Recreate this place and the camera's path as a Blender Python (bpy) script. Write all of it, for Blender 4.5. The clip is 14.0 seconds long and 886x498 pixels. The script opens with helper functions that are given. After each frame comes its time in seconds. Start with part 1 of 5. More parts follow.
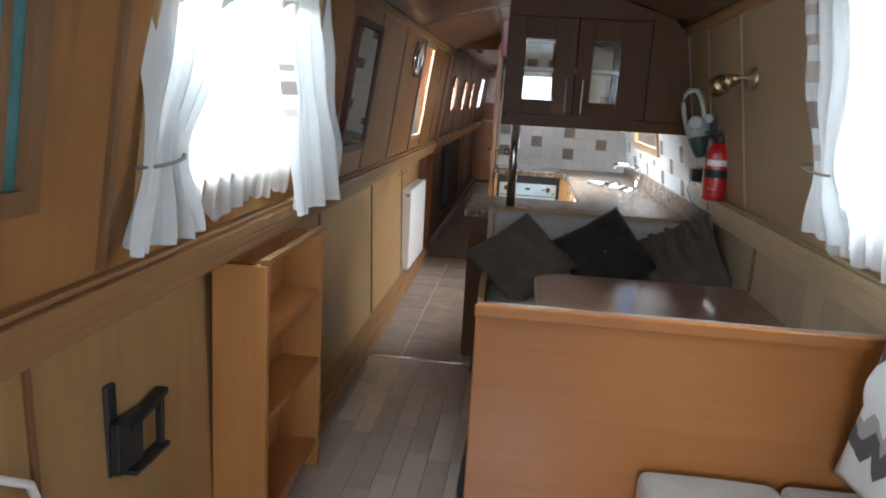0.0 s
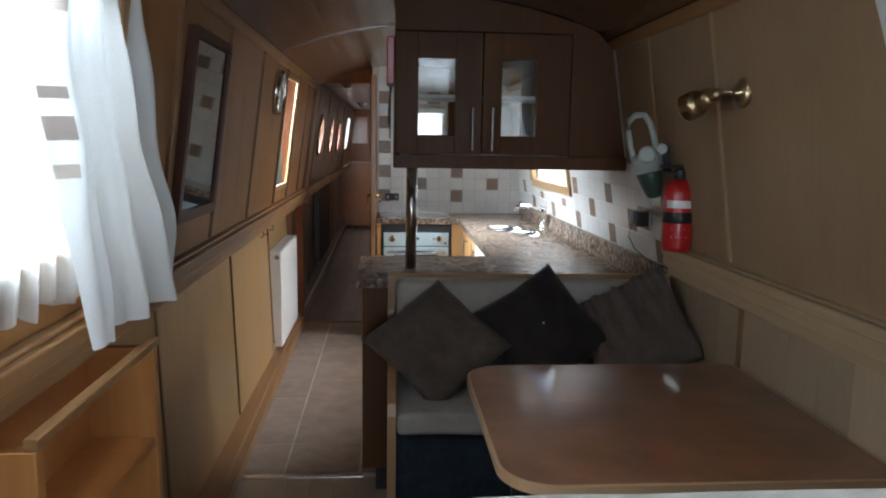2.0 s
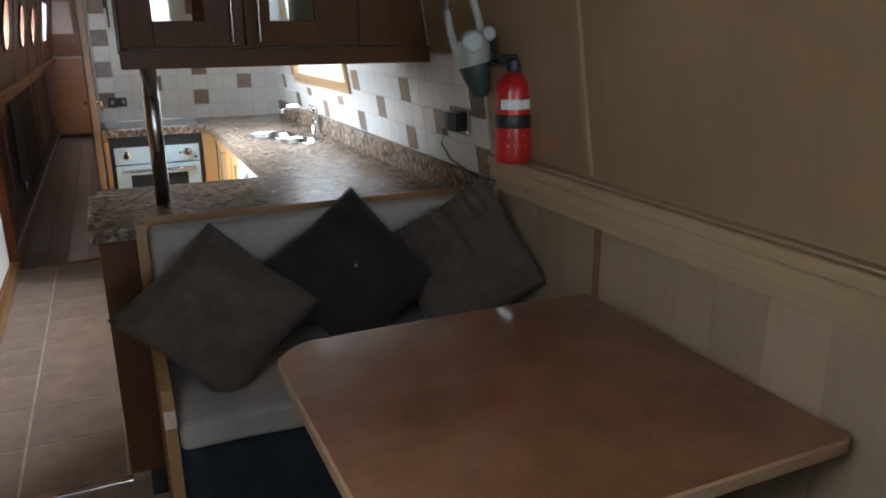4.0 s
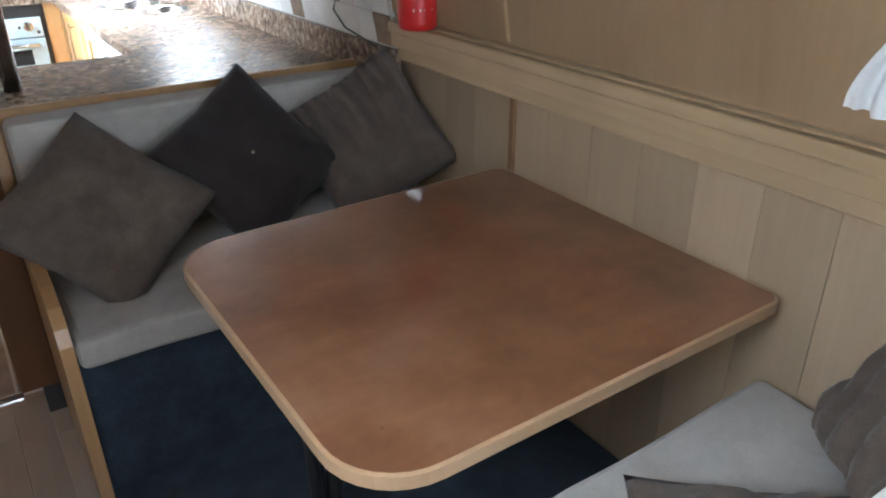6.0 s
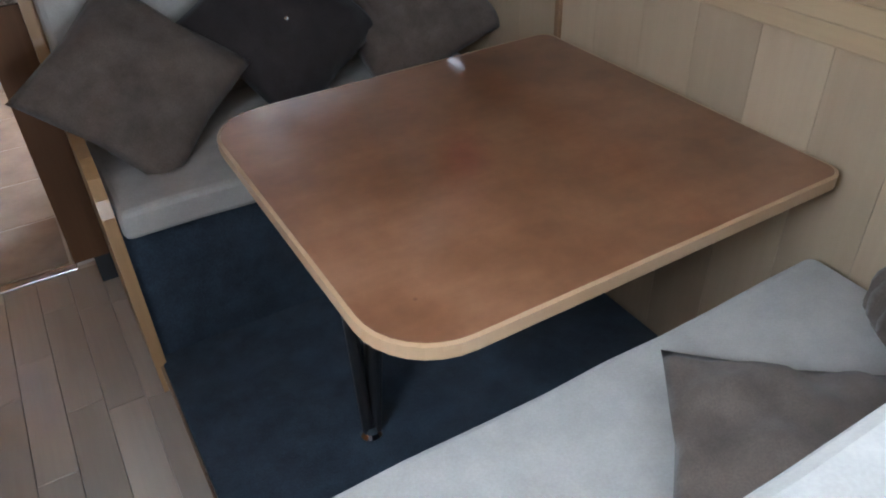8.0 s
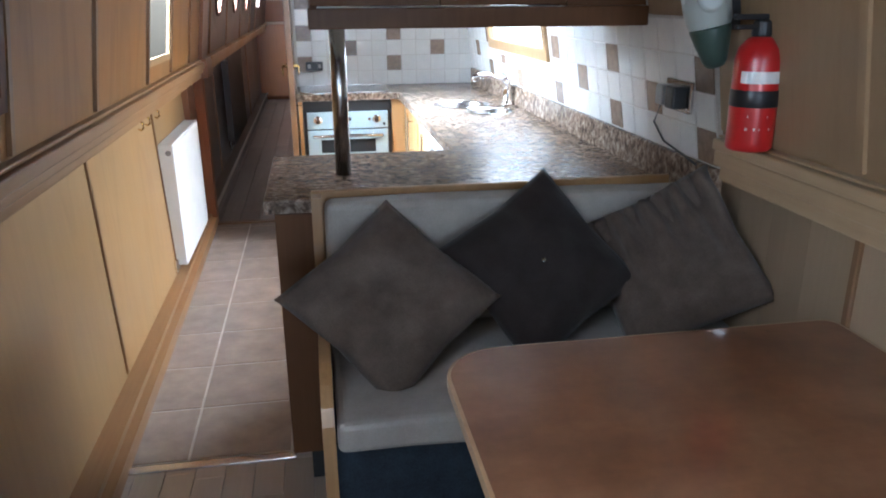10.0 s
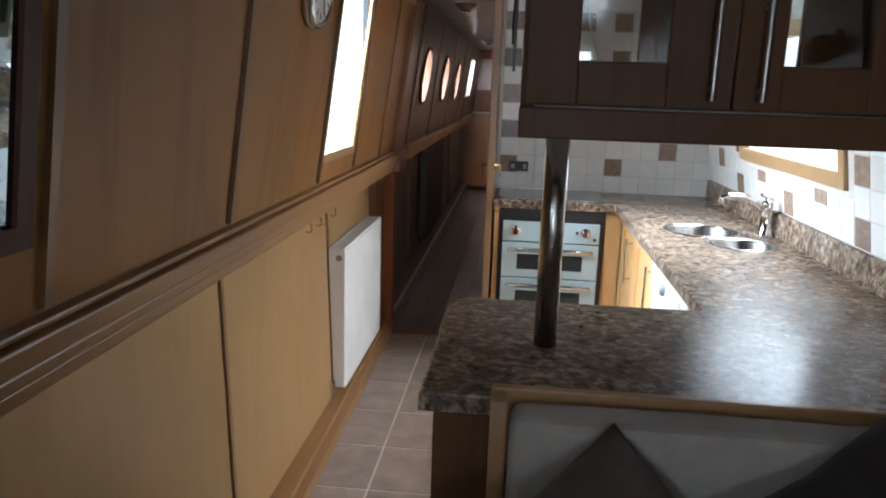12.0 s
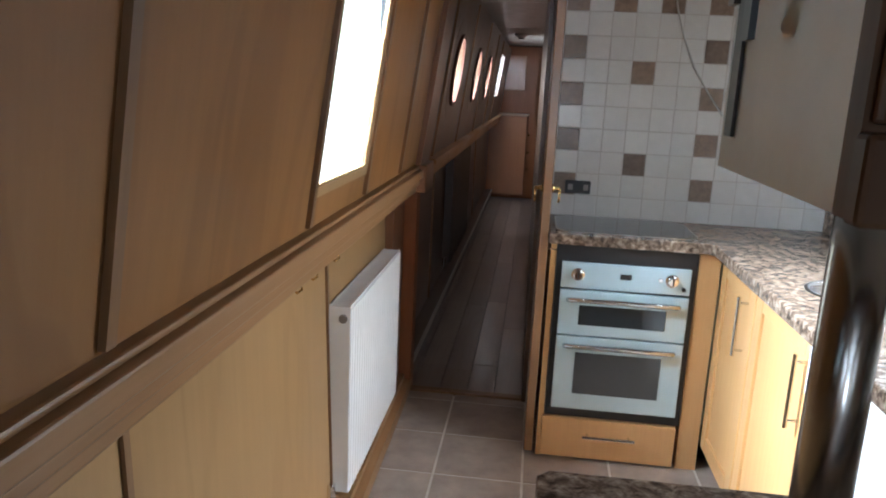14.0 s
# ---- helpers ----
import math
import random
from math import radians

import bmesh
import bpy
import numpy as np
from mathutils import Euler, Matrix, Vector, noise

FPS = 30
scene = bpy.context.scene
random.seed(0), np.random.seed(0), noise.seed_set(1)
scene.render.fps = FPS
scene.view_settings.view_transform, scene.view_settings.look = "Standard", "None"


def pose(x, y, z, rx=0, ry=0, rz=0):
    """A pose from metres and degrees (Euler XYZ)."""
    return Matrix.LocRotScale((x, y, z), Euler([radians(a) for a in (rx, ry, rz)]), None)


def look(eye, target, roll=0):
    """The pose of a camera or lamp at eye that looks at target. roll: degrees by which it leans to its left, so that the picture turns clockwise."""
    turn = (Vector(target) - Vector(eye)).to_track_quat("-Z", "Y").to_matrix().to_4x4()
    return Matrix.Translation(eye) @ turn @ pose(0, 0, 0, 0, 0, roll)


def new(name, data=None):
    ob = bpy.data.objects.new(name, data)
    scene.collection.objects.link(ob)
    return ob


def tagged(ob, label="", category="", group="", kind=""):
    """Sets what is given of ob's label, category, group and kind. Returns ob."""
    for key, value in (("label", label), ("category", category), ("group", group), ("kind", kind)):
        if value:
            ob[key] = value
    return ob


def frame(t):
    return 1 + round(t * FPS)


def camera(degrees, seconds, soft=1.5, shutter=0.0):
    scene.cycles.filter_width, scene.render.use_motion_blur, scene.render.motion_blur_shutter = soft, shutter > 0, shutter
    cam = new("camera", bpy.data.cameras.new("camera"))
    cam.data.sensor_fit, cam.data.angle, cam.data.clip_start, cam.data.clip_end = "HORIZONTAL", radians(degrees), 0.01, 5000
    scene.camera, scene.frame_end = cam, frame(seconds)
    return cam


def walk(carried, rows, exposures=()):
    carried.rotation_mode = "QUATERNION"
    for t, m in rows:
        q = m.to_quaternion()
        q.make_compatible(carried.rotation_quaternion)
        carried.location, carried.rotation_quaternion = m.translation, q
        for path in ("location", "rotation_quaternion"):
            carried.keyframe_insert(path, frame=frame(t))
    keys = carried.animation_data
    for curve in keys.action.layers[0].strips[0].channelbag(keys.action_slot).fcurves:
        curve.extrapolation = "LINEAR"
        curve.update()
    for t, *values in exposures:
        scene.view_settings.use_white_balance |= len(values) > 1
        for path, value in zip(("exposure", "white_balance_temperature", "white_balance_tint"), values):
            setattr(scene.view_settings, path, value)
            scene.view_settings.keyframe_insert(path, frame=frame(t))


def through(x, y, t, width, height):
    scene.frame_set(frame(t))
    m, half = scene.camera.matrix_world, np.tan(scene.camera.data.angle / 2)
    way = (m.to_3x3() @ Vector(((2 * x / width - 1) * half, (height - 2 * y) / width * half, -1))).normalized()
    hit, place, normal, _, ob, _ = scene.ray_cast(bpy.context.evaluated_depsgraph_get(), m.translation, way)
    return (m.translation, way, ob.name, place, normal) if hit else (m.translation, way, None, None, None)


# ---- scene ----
cam = camera(62.0, 14.0, soft=2.0)
PATH = [
    (0, (0.023, 1.054, 1.476), (-0.174, 3.003, 1.073), 3.4),
    (0.5, (0.028, 1.285, 1.472), (-0.088, 3.267, 1.227), 1.2),
    (1, (0.016, 1.458, 1.49), (-0.093, 3.442, 1.26), 1.9),
    (1.5, (-0.087, 1.707, 1.494), (0.004, 3.696, 1.308), 1.1),
    (2, (-0.137, 1.927, 1.462), (0.015, 3.9, 1.176), 0.9),
    (2.5, (-0.112, 2.175, 1.472), (-0.044, 4.16, 1.242), 2.4),
    (3, (-0.105, 2.333, 1.453), (0.188, 4.283, 1.118), 3.4),
    (3.5, (-0.153, 2.442, 1.481), (0.537, 4.274, 1.073), -1.0),
    (3.7, (-0.161, 2.508, 1.469), (0.578, 4.302, 0.986), -0.9),
    (5.8, (-0.165, 2.728, 1.46), (0.82, 4.253, 0.621), -0.7),
    (6, (-0.182, 2.734, 1.453), (0.815, 4.215, 0.552), -0.4),
    (6.5, (-0.176, 2.736, 1.438), (0.778, 4.136, 0.375), 0.1),
    (7, (-0.178, 2.738, 1.422), (0.739, 4.103, 0.284), 0.7),
    (7.2, (-0.171, 2.736, 1.423), (0.714, 4.086, 0.243), 0.4),
    (9.3, (-0.118, 2.778, 1.417), (0.428, 4.525, 0.61), 1.7),
    (9.4, (-0.11, 2.767, 1.429), (0.398, 4.553, 0.685), 2.5),
    (9.5, (-0.108, 2.762, 1.438), (0.324, 4.566, 0.692), 0.3),
    (10, (-0.103, 2.869, 1.433), (0.213, 4.736, 0.79), -0.4),
    (10.5, (-0.142, 3.105, 1.443), (0.097, 5.019, 0.917), -0.4),
    (11, (-0.154, 3.329, 1.442), (-0.087, 5.275, 0.984), 0.8),
    (11.5, (-0.099, 3.508, 1.451), (-0.303, 5.46, 1.069), 0.6),
    (12, (-0.11, 3.658, 1.437), (-0.296, 5.603, 1.011), 1.9),
    (12.5, (-0.22, 3.892, 1.448), (-0.412, 5.848, 1.075), 1.1),
    (13, (-0.267, 4.095, 1.428), (-0.439, 6.034, 0.969), 1.2),
    (13.5, (-0.265, 4.356, 1.432), (-0.529, 6.293, 1.013), 1.5),
    (14, (-0.299, 4.547, 1.425), (-0.522, 6.488, 0.995), 2.7),
]
# stops and white balance by which the camera's own picture drifts
EXPOSURES = [(t, stops, kelvin, 13) for t, stops, kelvin in ((0.0, 0.15, 5950), (0.8, -0.2, 5950), (2.0, -0.25, 5950), (3.7, -0.2, 5950), (5.8, 0.95, 5750), (7.2, 1.05, 5750), (9.3, 1.2, 5050), (10.2, 0.6, 5550), (11.0, 0.0, 5950), (12.5, -0.2, 5800), (14.0, -0.1, 5700))]
walk(cam, [(t, look(eye, target, roll)) for t, eye, target, roll in PATH], EXPOSURES)

# ---------- light ----------
world = bpy.data.worlds.new("sky")
scene.world = world
world.use_nodes = True
wn = world.node_tree
sky = wn.nodes.new("ShaderNodeTexSky")
sky.sky_type, sky.sun_disc = "NISHITA", False
sky.sun_elevation, sky.sun_rotation = radians(50), radians(60)
wn.links.new(sky.outputs[0], wn.nodes["Background"].inputs[0])
wn.nodes["Background"].inputs[1].default_value = 0.12

sun = new("sun", bpy.data.lights.new("sun", "SUN"))
sun.data.energy, sun.data.angle, sun.data.color = 1.0, radians(12), (1.0, 0.96, 0.9)
sun.matrix_world = look((6, 5, 9), (0, 3, 0))


def window_light(name, place, target, width, height, watts, spread=180, colour=(0.84, 0.95, 1.0)):
    lamp = new(name, bpy.data.lights.new(name, "AREA"))
    lamp.data.shape, lamp.data.size, lamp.data.size_y = "RECTANGLE", width, height
    lamp.data.energy, lamp.data.color, lamp.data.spread = watts, colour, radians(spread)
    lamp.matrix_world = look(place, target)
    return lamp


window_light("daylight_left_window", (-0.84, 3.02, 1.55), (0.0, 3.1, 0.6), 1.0, 0.5, 27, 165)
window_light("daylight_right_window", (1.02, 2.65, 1.58), (-0.2, 2.65, 0.6), 1.0, 0.5, 9, 150)
window_light("daylight_galley_window", (1.02, 6.56, 1.5), (0.55, 6.4, 0.8), 0.95, 0.4, 21, 115)
window_light("daylight_side_window", (-1.30, 6.27, 1.95), (0.6, 6.2, 0.8), 0.6, 0.6, 175, 155)
window_light("daylight_bow_doors", (0.1, -0.62, 1.25), (0.1, 3.0, 0.7), 0.8, 1.1, 28)
for i, y in enumerate((8.45, 9.65, 10.8)):
    window_light("daylight_porthole_%d" % (i + 1), (-0.98, y, 1.6), (0, y, 0.8), 0.3, 0.3, 60)
# added lamp in an added opening, to brighten the corridor's end
window_light("daylight_stern_window", (-0.98, 12.7, 1.6), (-0.4, 13.6, 1.0), 0.8, 0.4, 40)


# ---------- materials ----------
def nodes_of(name):
    m = bpy.data.materials.new(name)
    m.use_nodes = True
    nt = m.node_tree
    b = nt.nodes["Principled BSDF"]
    return m, nt, b


def add(nt, kind, **kw):
    n = nt.nodes.new(kind)
    for k, v in kw.items():
        n.inputs[k].default_value = v
    return n


def coords(nt, scale=(1, 1, 1), shuffle=True):
    """Object coordinates, shifted by a random amount for each object."""
    tc = nt.nodes.new("ShaderNodeTexCoord")
    mp = nt.nodes.new("ShaderNodeMapping")
    mp.inputs["Scale"].default_value = scale
    if shuffle:
        oi = nt.nodes.new("ShaderNodeObjectInfo")
        mul = nt.nodes.new("ShaderNodeVectorMath")
        mul.operation = "SCALE"
        mul.inputs[0].default_value = (7.3, 11.9, 5.1)
        nt.links.new(oi.outputs["Random"], mul.inputs["Scale"])
        sm = nt.nodes.new("ShaderNodeVectorMath")
        sm.operation = "ADD"
        nt.links.new(tc.outputs["Object"], sm.inputs[0])
        nt.links.new(mul.outputs[0], sm.inputs[1])
        nt.links.new(sm.outputs[0], mp.inputs["Vector"])
    else:
        nt.links.new(tc.outputs["Object"], mp.inputs["Vector"])
    return mp.outputs["Vector"]


def ramp(nt, fac, stops):
    r = nt.nodes.new("ShaderNodeValToRGB")
    e = r.color_ramp.elements
    while len(e) < len(stops):
        e.new(0.5)
    for el, (p, c) in zip(e, stops):
        el.position = p
        el.color = (*c, 1)
    nt.links.new(fac, r.inputs[0])
    return r.outputs[0]


def mix(nt, a, b, fac, mode="MIX"):
    m = nt.nodes.new("ShaderNodeMix")
    m.data_type, m.blend_type = "RGBA", mode
    for sock, v in ((m.inputs[0], fac), (m.inputs[6], a), (m.inputs[7], b)):
        if hasattr(v, "links"):
            nt.links.new(v, sock)
        elif isinstance(v, tuple):
            sock.default_value = (*v, 1)
        else:
            sock.default_value = v
    return m.outputs[2]


def bump(nt, b, height, strength=0.2, distance=0.002):
    bp = nt.nodes.new("ShaderNodeBump")
    bp.inputs["Strength"].default_value, bp.inputs["Distance"].default_value = strength, distance
    nt.links.new(height, bp.inputs["Height"])
    nt.links.new(bp.outputs[0], b.inputs["Normal"])


def gloss_range(r):
    """Least and most roughness of a worn finish, kept to one side of satin."""
    lo, hi = r * 0.8, r * 1.25
    if lo < 0.29 < hi:
        lo, hi = (0.29, max(hi, 0.33)) if r >= 0.27 else (min(lo, 0.2), 0.25)
    return (lo,) * 3, (min(1, hi),) * 3


def wood(name, light, dark, along="z", rough=0.35, figure=1.0, coat=0.25, grain=60.0, knots=0.0, soft=0.6, vary=0.0, spec=0.5):
    """Timber or veneer: long grain lines along one axis, broad flame figure, faint stains."""
    m, nt, b = nodes_of(name)
    g = {"x": (0.035, 1, 1), "y": (1, 0.035, 1), "z": (1, 1, 0.035)}[along]
    v = coords(nt, g)
    n1 = add(nt, "ShaderNodeTexNoise", Scale=grain, Detail=5.0, Roughness=0.65)
    nt.links.new(v, n1.inputs["Vector"])
    f = {"x": (0.16, 1, 1), "y": (1, 0.16, 1), "z": (1, 1, 0.16)}[along]
    v2 = coords(nt, f)
    n2 = add(nt, "ShaderNodeTexNoise", Scale=3.0, Detail=2.0, Distortion=0.6)
    nt.links.new(v2, n2.inputs["Vector"])
    sc = nt.nodes.new("ShaderNodeMath")
    sc.operation = "MULTIPLY"
    sc.inputs[1].default_value = 22.0
    nt.links.new(n2.outputs[0], sc.inputs[0])
    sn = nt.nodes.new("ShaderNodeMath")
    sn.operation = "SINE"
    nt.links.new(sc.outputs[0], sn.inputs[0])
    fig = ramp(nt, sn.outputs[0], [(0.0, (0, 0, 0)), (0.85, (0.25, 0.25, 0.25)), (1.0, (1, 1, 1))])
    base = ramp(nt, n1.outputs[0], [(0.5 - 0.2 / soft, tuple(d + (l - d) * 0.25 for d, l in zip(dark, light))), (0.5 + 0.2 / soft, light)])
    mm = nt.nodes.new("ShaderNodeMath")
    mm.operation = "MULTIPLY"
    mm.inputs[1].default_value = 0.45 * figure
    nt.links.new(fig, mm.inputs[0])
    col = mix(nt, base, dark, mm.outputs[0])
    n3 = add(nt, "ShaderNodeTexNoise", Scale=1.7, Detail=3.0)
    nt.links.new(coords(nt, (1, 1, 1)), n3.inputs["Vector"])
    tone = ramp(nt, n3.outputs[0], [(0.3, (0.82, 0.80, 0.78)), (0.7, (1.08, 1.06, 1.04))])
    col = mix(nt, col, tone, 1.0, "MULTIPLY")
    if vary:
        oi = nt.nodes.new("ShaderNodeObjectInfo")
        col = mix(nt, col, ramp(nt, oi.outputs["Random"], [(0.0, (1 - vary,) * 3), (1.0, (1 + vary * 0.5,) * 3)]), 1.0, "MULTIPLY")
    if knots:
        vo = add(nt, "ShaderNodeTexVoronoi", Scale=4.0)
        nt.links.new(coords(nt, (1, 1, 0.55)), vo.inputs["Vector"])
        k = ramp(nt, vo.outputs["Distance"], [(0.05, (1, 1, 1)), (0.12, (0, 0, 0))])
        col = mix(nt, col, tuple(c * 0.28 for c in dark), k)
    nt.links.new(col, b.inputs["Base Color"])
    rr = ramp(nt, n3.outputs[0], [(0.3, gloss_range(rough)[0]), (0.7, gloss_range(rough)[1])])
    nt.links.new(rr, b.inputs["Roughness"])
    b.inputs["Specular IOR Level"].default_value = spec
    b.inputs["Coat Weight"].default_value = coat
    b.inputs["Coat Roughness"].default_value = 0.18
    bump(nt, b, n1.outputs[0], 0.12, 0.001)
    return m


def plain(name, colour, rough=0.5, metal=0.0, vary=0.12, scale=9.0, bumpy=0.0, coat=0.0, bscale=220.0):
    """Painted, moulded or metal surface with slight wear at two scales."""
    m, nt, b = nodes_of(name)
    n1 = add(nt, "ShaderNodeTexNoise", Scale=scale, Detail=6.0, Roughness=0.6)
    nt.links.new(coords(nt), n1.inputs["Vector"])
    lo, hi = tuple(c * (1 - vary) for c in colour), tuple(min(1, c * (1 + vary * 0.6)) for c in colour)
    nt.links.new(ramp(nt, n1.outputs[0], [(0.3, lo), (0.7, hi)]), b.inputs["Base Color"])
    nt.links.new(ramp(nt, n1.outputs[0], [(0.3, gloss_range(rough)[0]), (0.75, gloss_range(rough)[1])]), b.inputs["Roughness"])
    b.inputs["Metallic"].default_value = metal
    b.inputs["Coat Weight"].default_value = coat
    if bumpy:
        n2 = add(nt, "ShaderNodeTexNoise", Scale=bscale, Detail=3.0)
        nt.links.new(coords(nt), n2.inputs["Vector"])
        bump(nt, b, n2.outputs[0], bumpy, 0.002)
    return m


def cloth(name, colour, weave=700.0, rough=0.95, vary=0.18, crumple=0.5, thread=0.2):
    m, nt, b = nodes_of(name)
    n1 = add(nt, "ShaderNodeTexNoise", Scale=14.0, Detail=6.0, Roughness=0.6)
    nt.links.new(coords(nt), n1.inputs["Vector"])
    n2 = add(nt, "ShaderNodeTexNoise", Scale=weave, Detail=2.0)
    nt.links.new(coords(nt), n2.inputs["Vector"])
    c = ramp(nt, n1.outputs[0], [(0.3, tuple(k * (1 - vary) for k in colour)), (0.7, tuple(k * (1 + vary) for k in colour))])
    w = ramp(nt, n2.outputs[0], [(0.35, (1 - thread,) * 3), (0.65, (1 + thread / 2,) * 3)])
    nt.links.new(mix(nt, c, w, 1.0, "MULTIPLY"), b.inputs["Base Color"])
    b.inputs["Roughness"].default_value = rough
    b.inputs["Sheen Weight"].default_value = 0.15
    b.inputs["Specular IOR Level"].default_value = 0.2
    bump(nt, b, mix(nt, n1.outputs[0], n2.outputs[0], 0.3), crumple, 0.004)
    return m


def tile_mat(name, colour, vary=0.1, rough=0.3, mottled=0.2, scale=20.0):
    """Glazed tile: each piece its own shade, cloudy mottling."""
    m, nt, b = nodes_of(name)
    oi = nt.nodes.new("ShaderNodeObjectInfo")
    n1 = add(nt, "ShaderNodeTexNoise", Scale=scale, Detail=5.0, Roughness=0.6)
    nt.links.new(coords(nt), n1.inputs["Vector"])
    c = ramp(nt, n1.outputs[0], [(0.3, tuple(k * (1 - mottled) for k in colour)), (0.7, tuple(min(1, k * (1 + mottled * 0.5)) for k in colour))])
    t = ramp(nt, oi.outputs["Random"], [(0.0, (1 - vary,) * 3), (1.0, (1 + vary * 0.4,) * 3)])
    nt.links.new(mix(nt, c, t, 1.0, "MULTIPLY"), b.inputs["Base Color"])
    b.inputs["Roughness"].default_value = rough
    bump(nt, b, n1.outputs[0], 0.08, 0.002)
    return m


def granite_mat(name):
    """Brown speckled laminate worktop."""
    m, nt, b = nodes_of(name)
    v = coords(nt, (1, 1.3, 1), False)
    n0 = add(nt, "ShaderNodeTexNoise", Scale=9.0, Detail=4.0, Distortion=0.8)
    nt.links.new(v, n0.inputs["Vector"])
    n1 = add(nt, "ShaderNodeTexNoise", Scale=42.0, Detail=5.0, Roughness=0.66, Distortion=0.5)
    nt.links.new(v, n1.inputs["Vector"])
    n2 = add(nt, "ShaderNodeTexVoronoi", Scale=55.0)
    nt.links.new(v, n2.inputs["Vector"])
    c1 = ramp(nt, n1.outputs[0], [(0.34, (0.055, 0.038, 0.028)), (0.46, (0.17, 0.117, 0.082)), (0.54, (0.28, 0.208, 0.152)), (0.66, (0.47, 0.385, 0.31))])
    c2 = ramp(nt, n0.outputs[0], [(0.35, (0.62, 0.6, 0.58)), (0.65, (1.1, 1.08, 1.05))])
    c = mix(nt, c1, c2, 1.0, "MULTIPLY")
    sp = ramp(nt, n2.outputs["Distance"], [(0.05, (1, 1, 1)), (0.22, (0, 0, 0))])
    sm = nt.nodes.new("ShaderNodeMath")
    sm.operation = "MULTIPLY"
    sm.inputs[1].default_value = 0.5
    nt.links.new(sp, sm.inputs[0])
    c = mix(nt, c, (0.05, 0.035, 0.03), sm.outputs[0])
    nt.links.new(c, b.inputs["Base Color"])
    b.inputs["Roughness"].default_value = 0.24
    b.inputs["Specular IOR Level"].default_value = 0.26
    bump(nt, b, n1.outputs[0], 0.05, 0.001)
    return m


def glass_mat(name, tint=(1, 1, 1), rough=0.0, gloss=0.08):
    """Thin pane: clear, with a faint reflection."""
    m = bpy.data.materials.new(name)
    m.use_nodes = True
    nt = m.node_tree
    nt.nodes.clear()
    out = nt.nodes.new("ShaderNodeOutputMaterial")
    tr = nt.nodes.new("ShaderNodeBsdfTransparent")
    tr.inputs[0].default_value = (*tint, 1)
    gl = nt.nodes.new("ShaderNodeBsdfGlossy")
    gl.inputs["Roughness"].default_value = rough
    mx = nt.nodes.new("ShaderNodeMixShader")
    mx.inputs[0].default_value = gloss
    nt.links.new(tr.outputs[0], mx.inputs[1])
    nt.links.new(gl.outputs[0], mx.inputs[2])
    nt.links.new(mx.outputs[0], out.inputs[0])
    return m


def net_mat(name, colour, through=0.3, glow=0.45):
    """Sheer or lined curtain cloth: part open, part scattering light through."""
    m = bpy.data.materials.new(name)
    m.use_nodes = True
    nt = m.node_tree
    nt.nodes.clear()
    out = nt.nodes.new("ShaderNodeOutputMaterial")
    df = nt.nodes.new("ShaderNodeBsdfDiffuse")
    tl = nt.nodes.new("ShaderNodeBsdfTranslucent")
    tr = nt.nodes.new("ShaderNodeBsdfTransparent")
    n = add(nt, "ShaderNodeTexNoise", Scale=260.0, Detail=2.0)
    nt.links.new(coords(nt, (1, 1, 1), False), n.inputs["Vector"])
    c = ramp(nt, n.outputs[0], [(0.3, tuple(k * 0.95 for k in colour)), (0.7, colour)])
    nt.links.new(c, df.inputs[0])
    nt.links.new(c, tl.inputs[0])
    a = nt.nodes.new("ShaderNodeMixShader")
    a.inputs[0].default_value = glow
    nt.links.new(df.outputs[0], a.inputs[1])
    nt.links.new(tl.outputs[0], a.inputs[2])
    b = nt.nodes.new("ShaderNodeMixShader")
    b.inputs[0].default_value = through
    nt.links.new(a.outputs[0], b.inputs[1])
    nt.links.new(tr.outputs[0], b.inputs[2])
    nt.links.new(b.outputs[0], out.inputs[0])
    return m


def glow_mat(name, strength, sky, leaf, scale):
    """Daylight distance beyond the windows: pale sky over blurred foliage."""
    m = bpy.data.materials.new(name)
    m.use_nodes = True
    nt = m.node_tree
    nt.nodes.clear()
    out = nt.nodes.new("ShaderNodeOutputMaterial")
    em = nt.nodes.new("ShaderNodeEmission")
    n = add(nt, "ShaderNodeTexNoise", Scale=scale, Detail=5.0, Roughness=0.65)
    nt.links.new(coords(nt, (1, 1, 1), False), n.inputs["Vector"])
    nt.links.new(ramp(nt, n.outputs[0], [(0.42, leaf), (0.56, sky)]), em.inputs[0])
    em.inputs[1].default_value = strength
    nt.links.new(em.outputs[0], out.inputs[0])
    return m


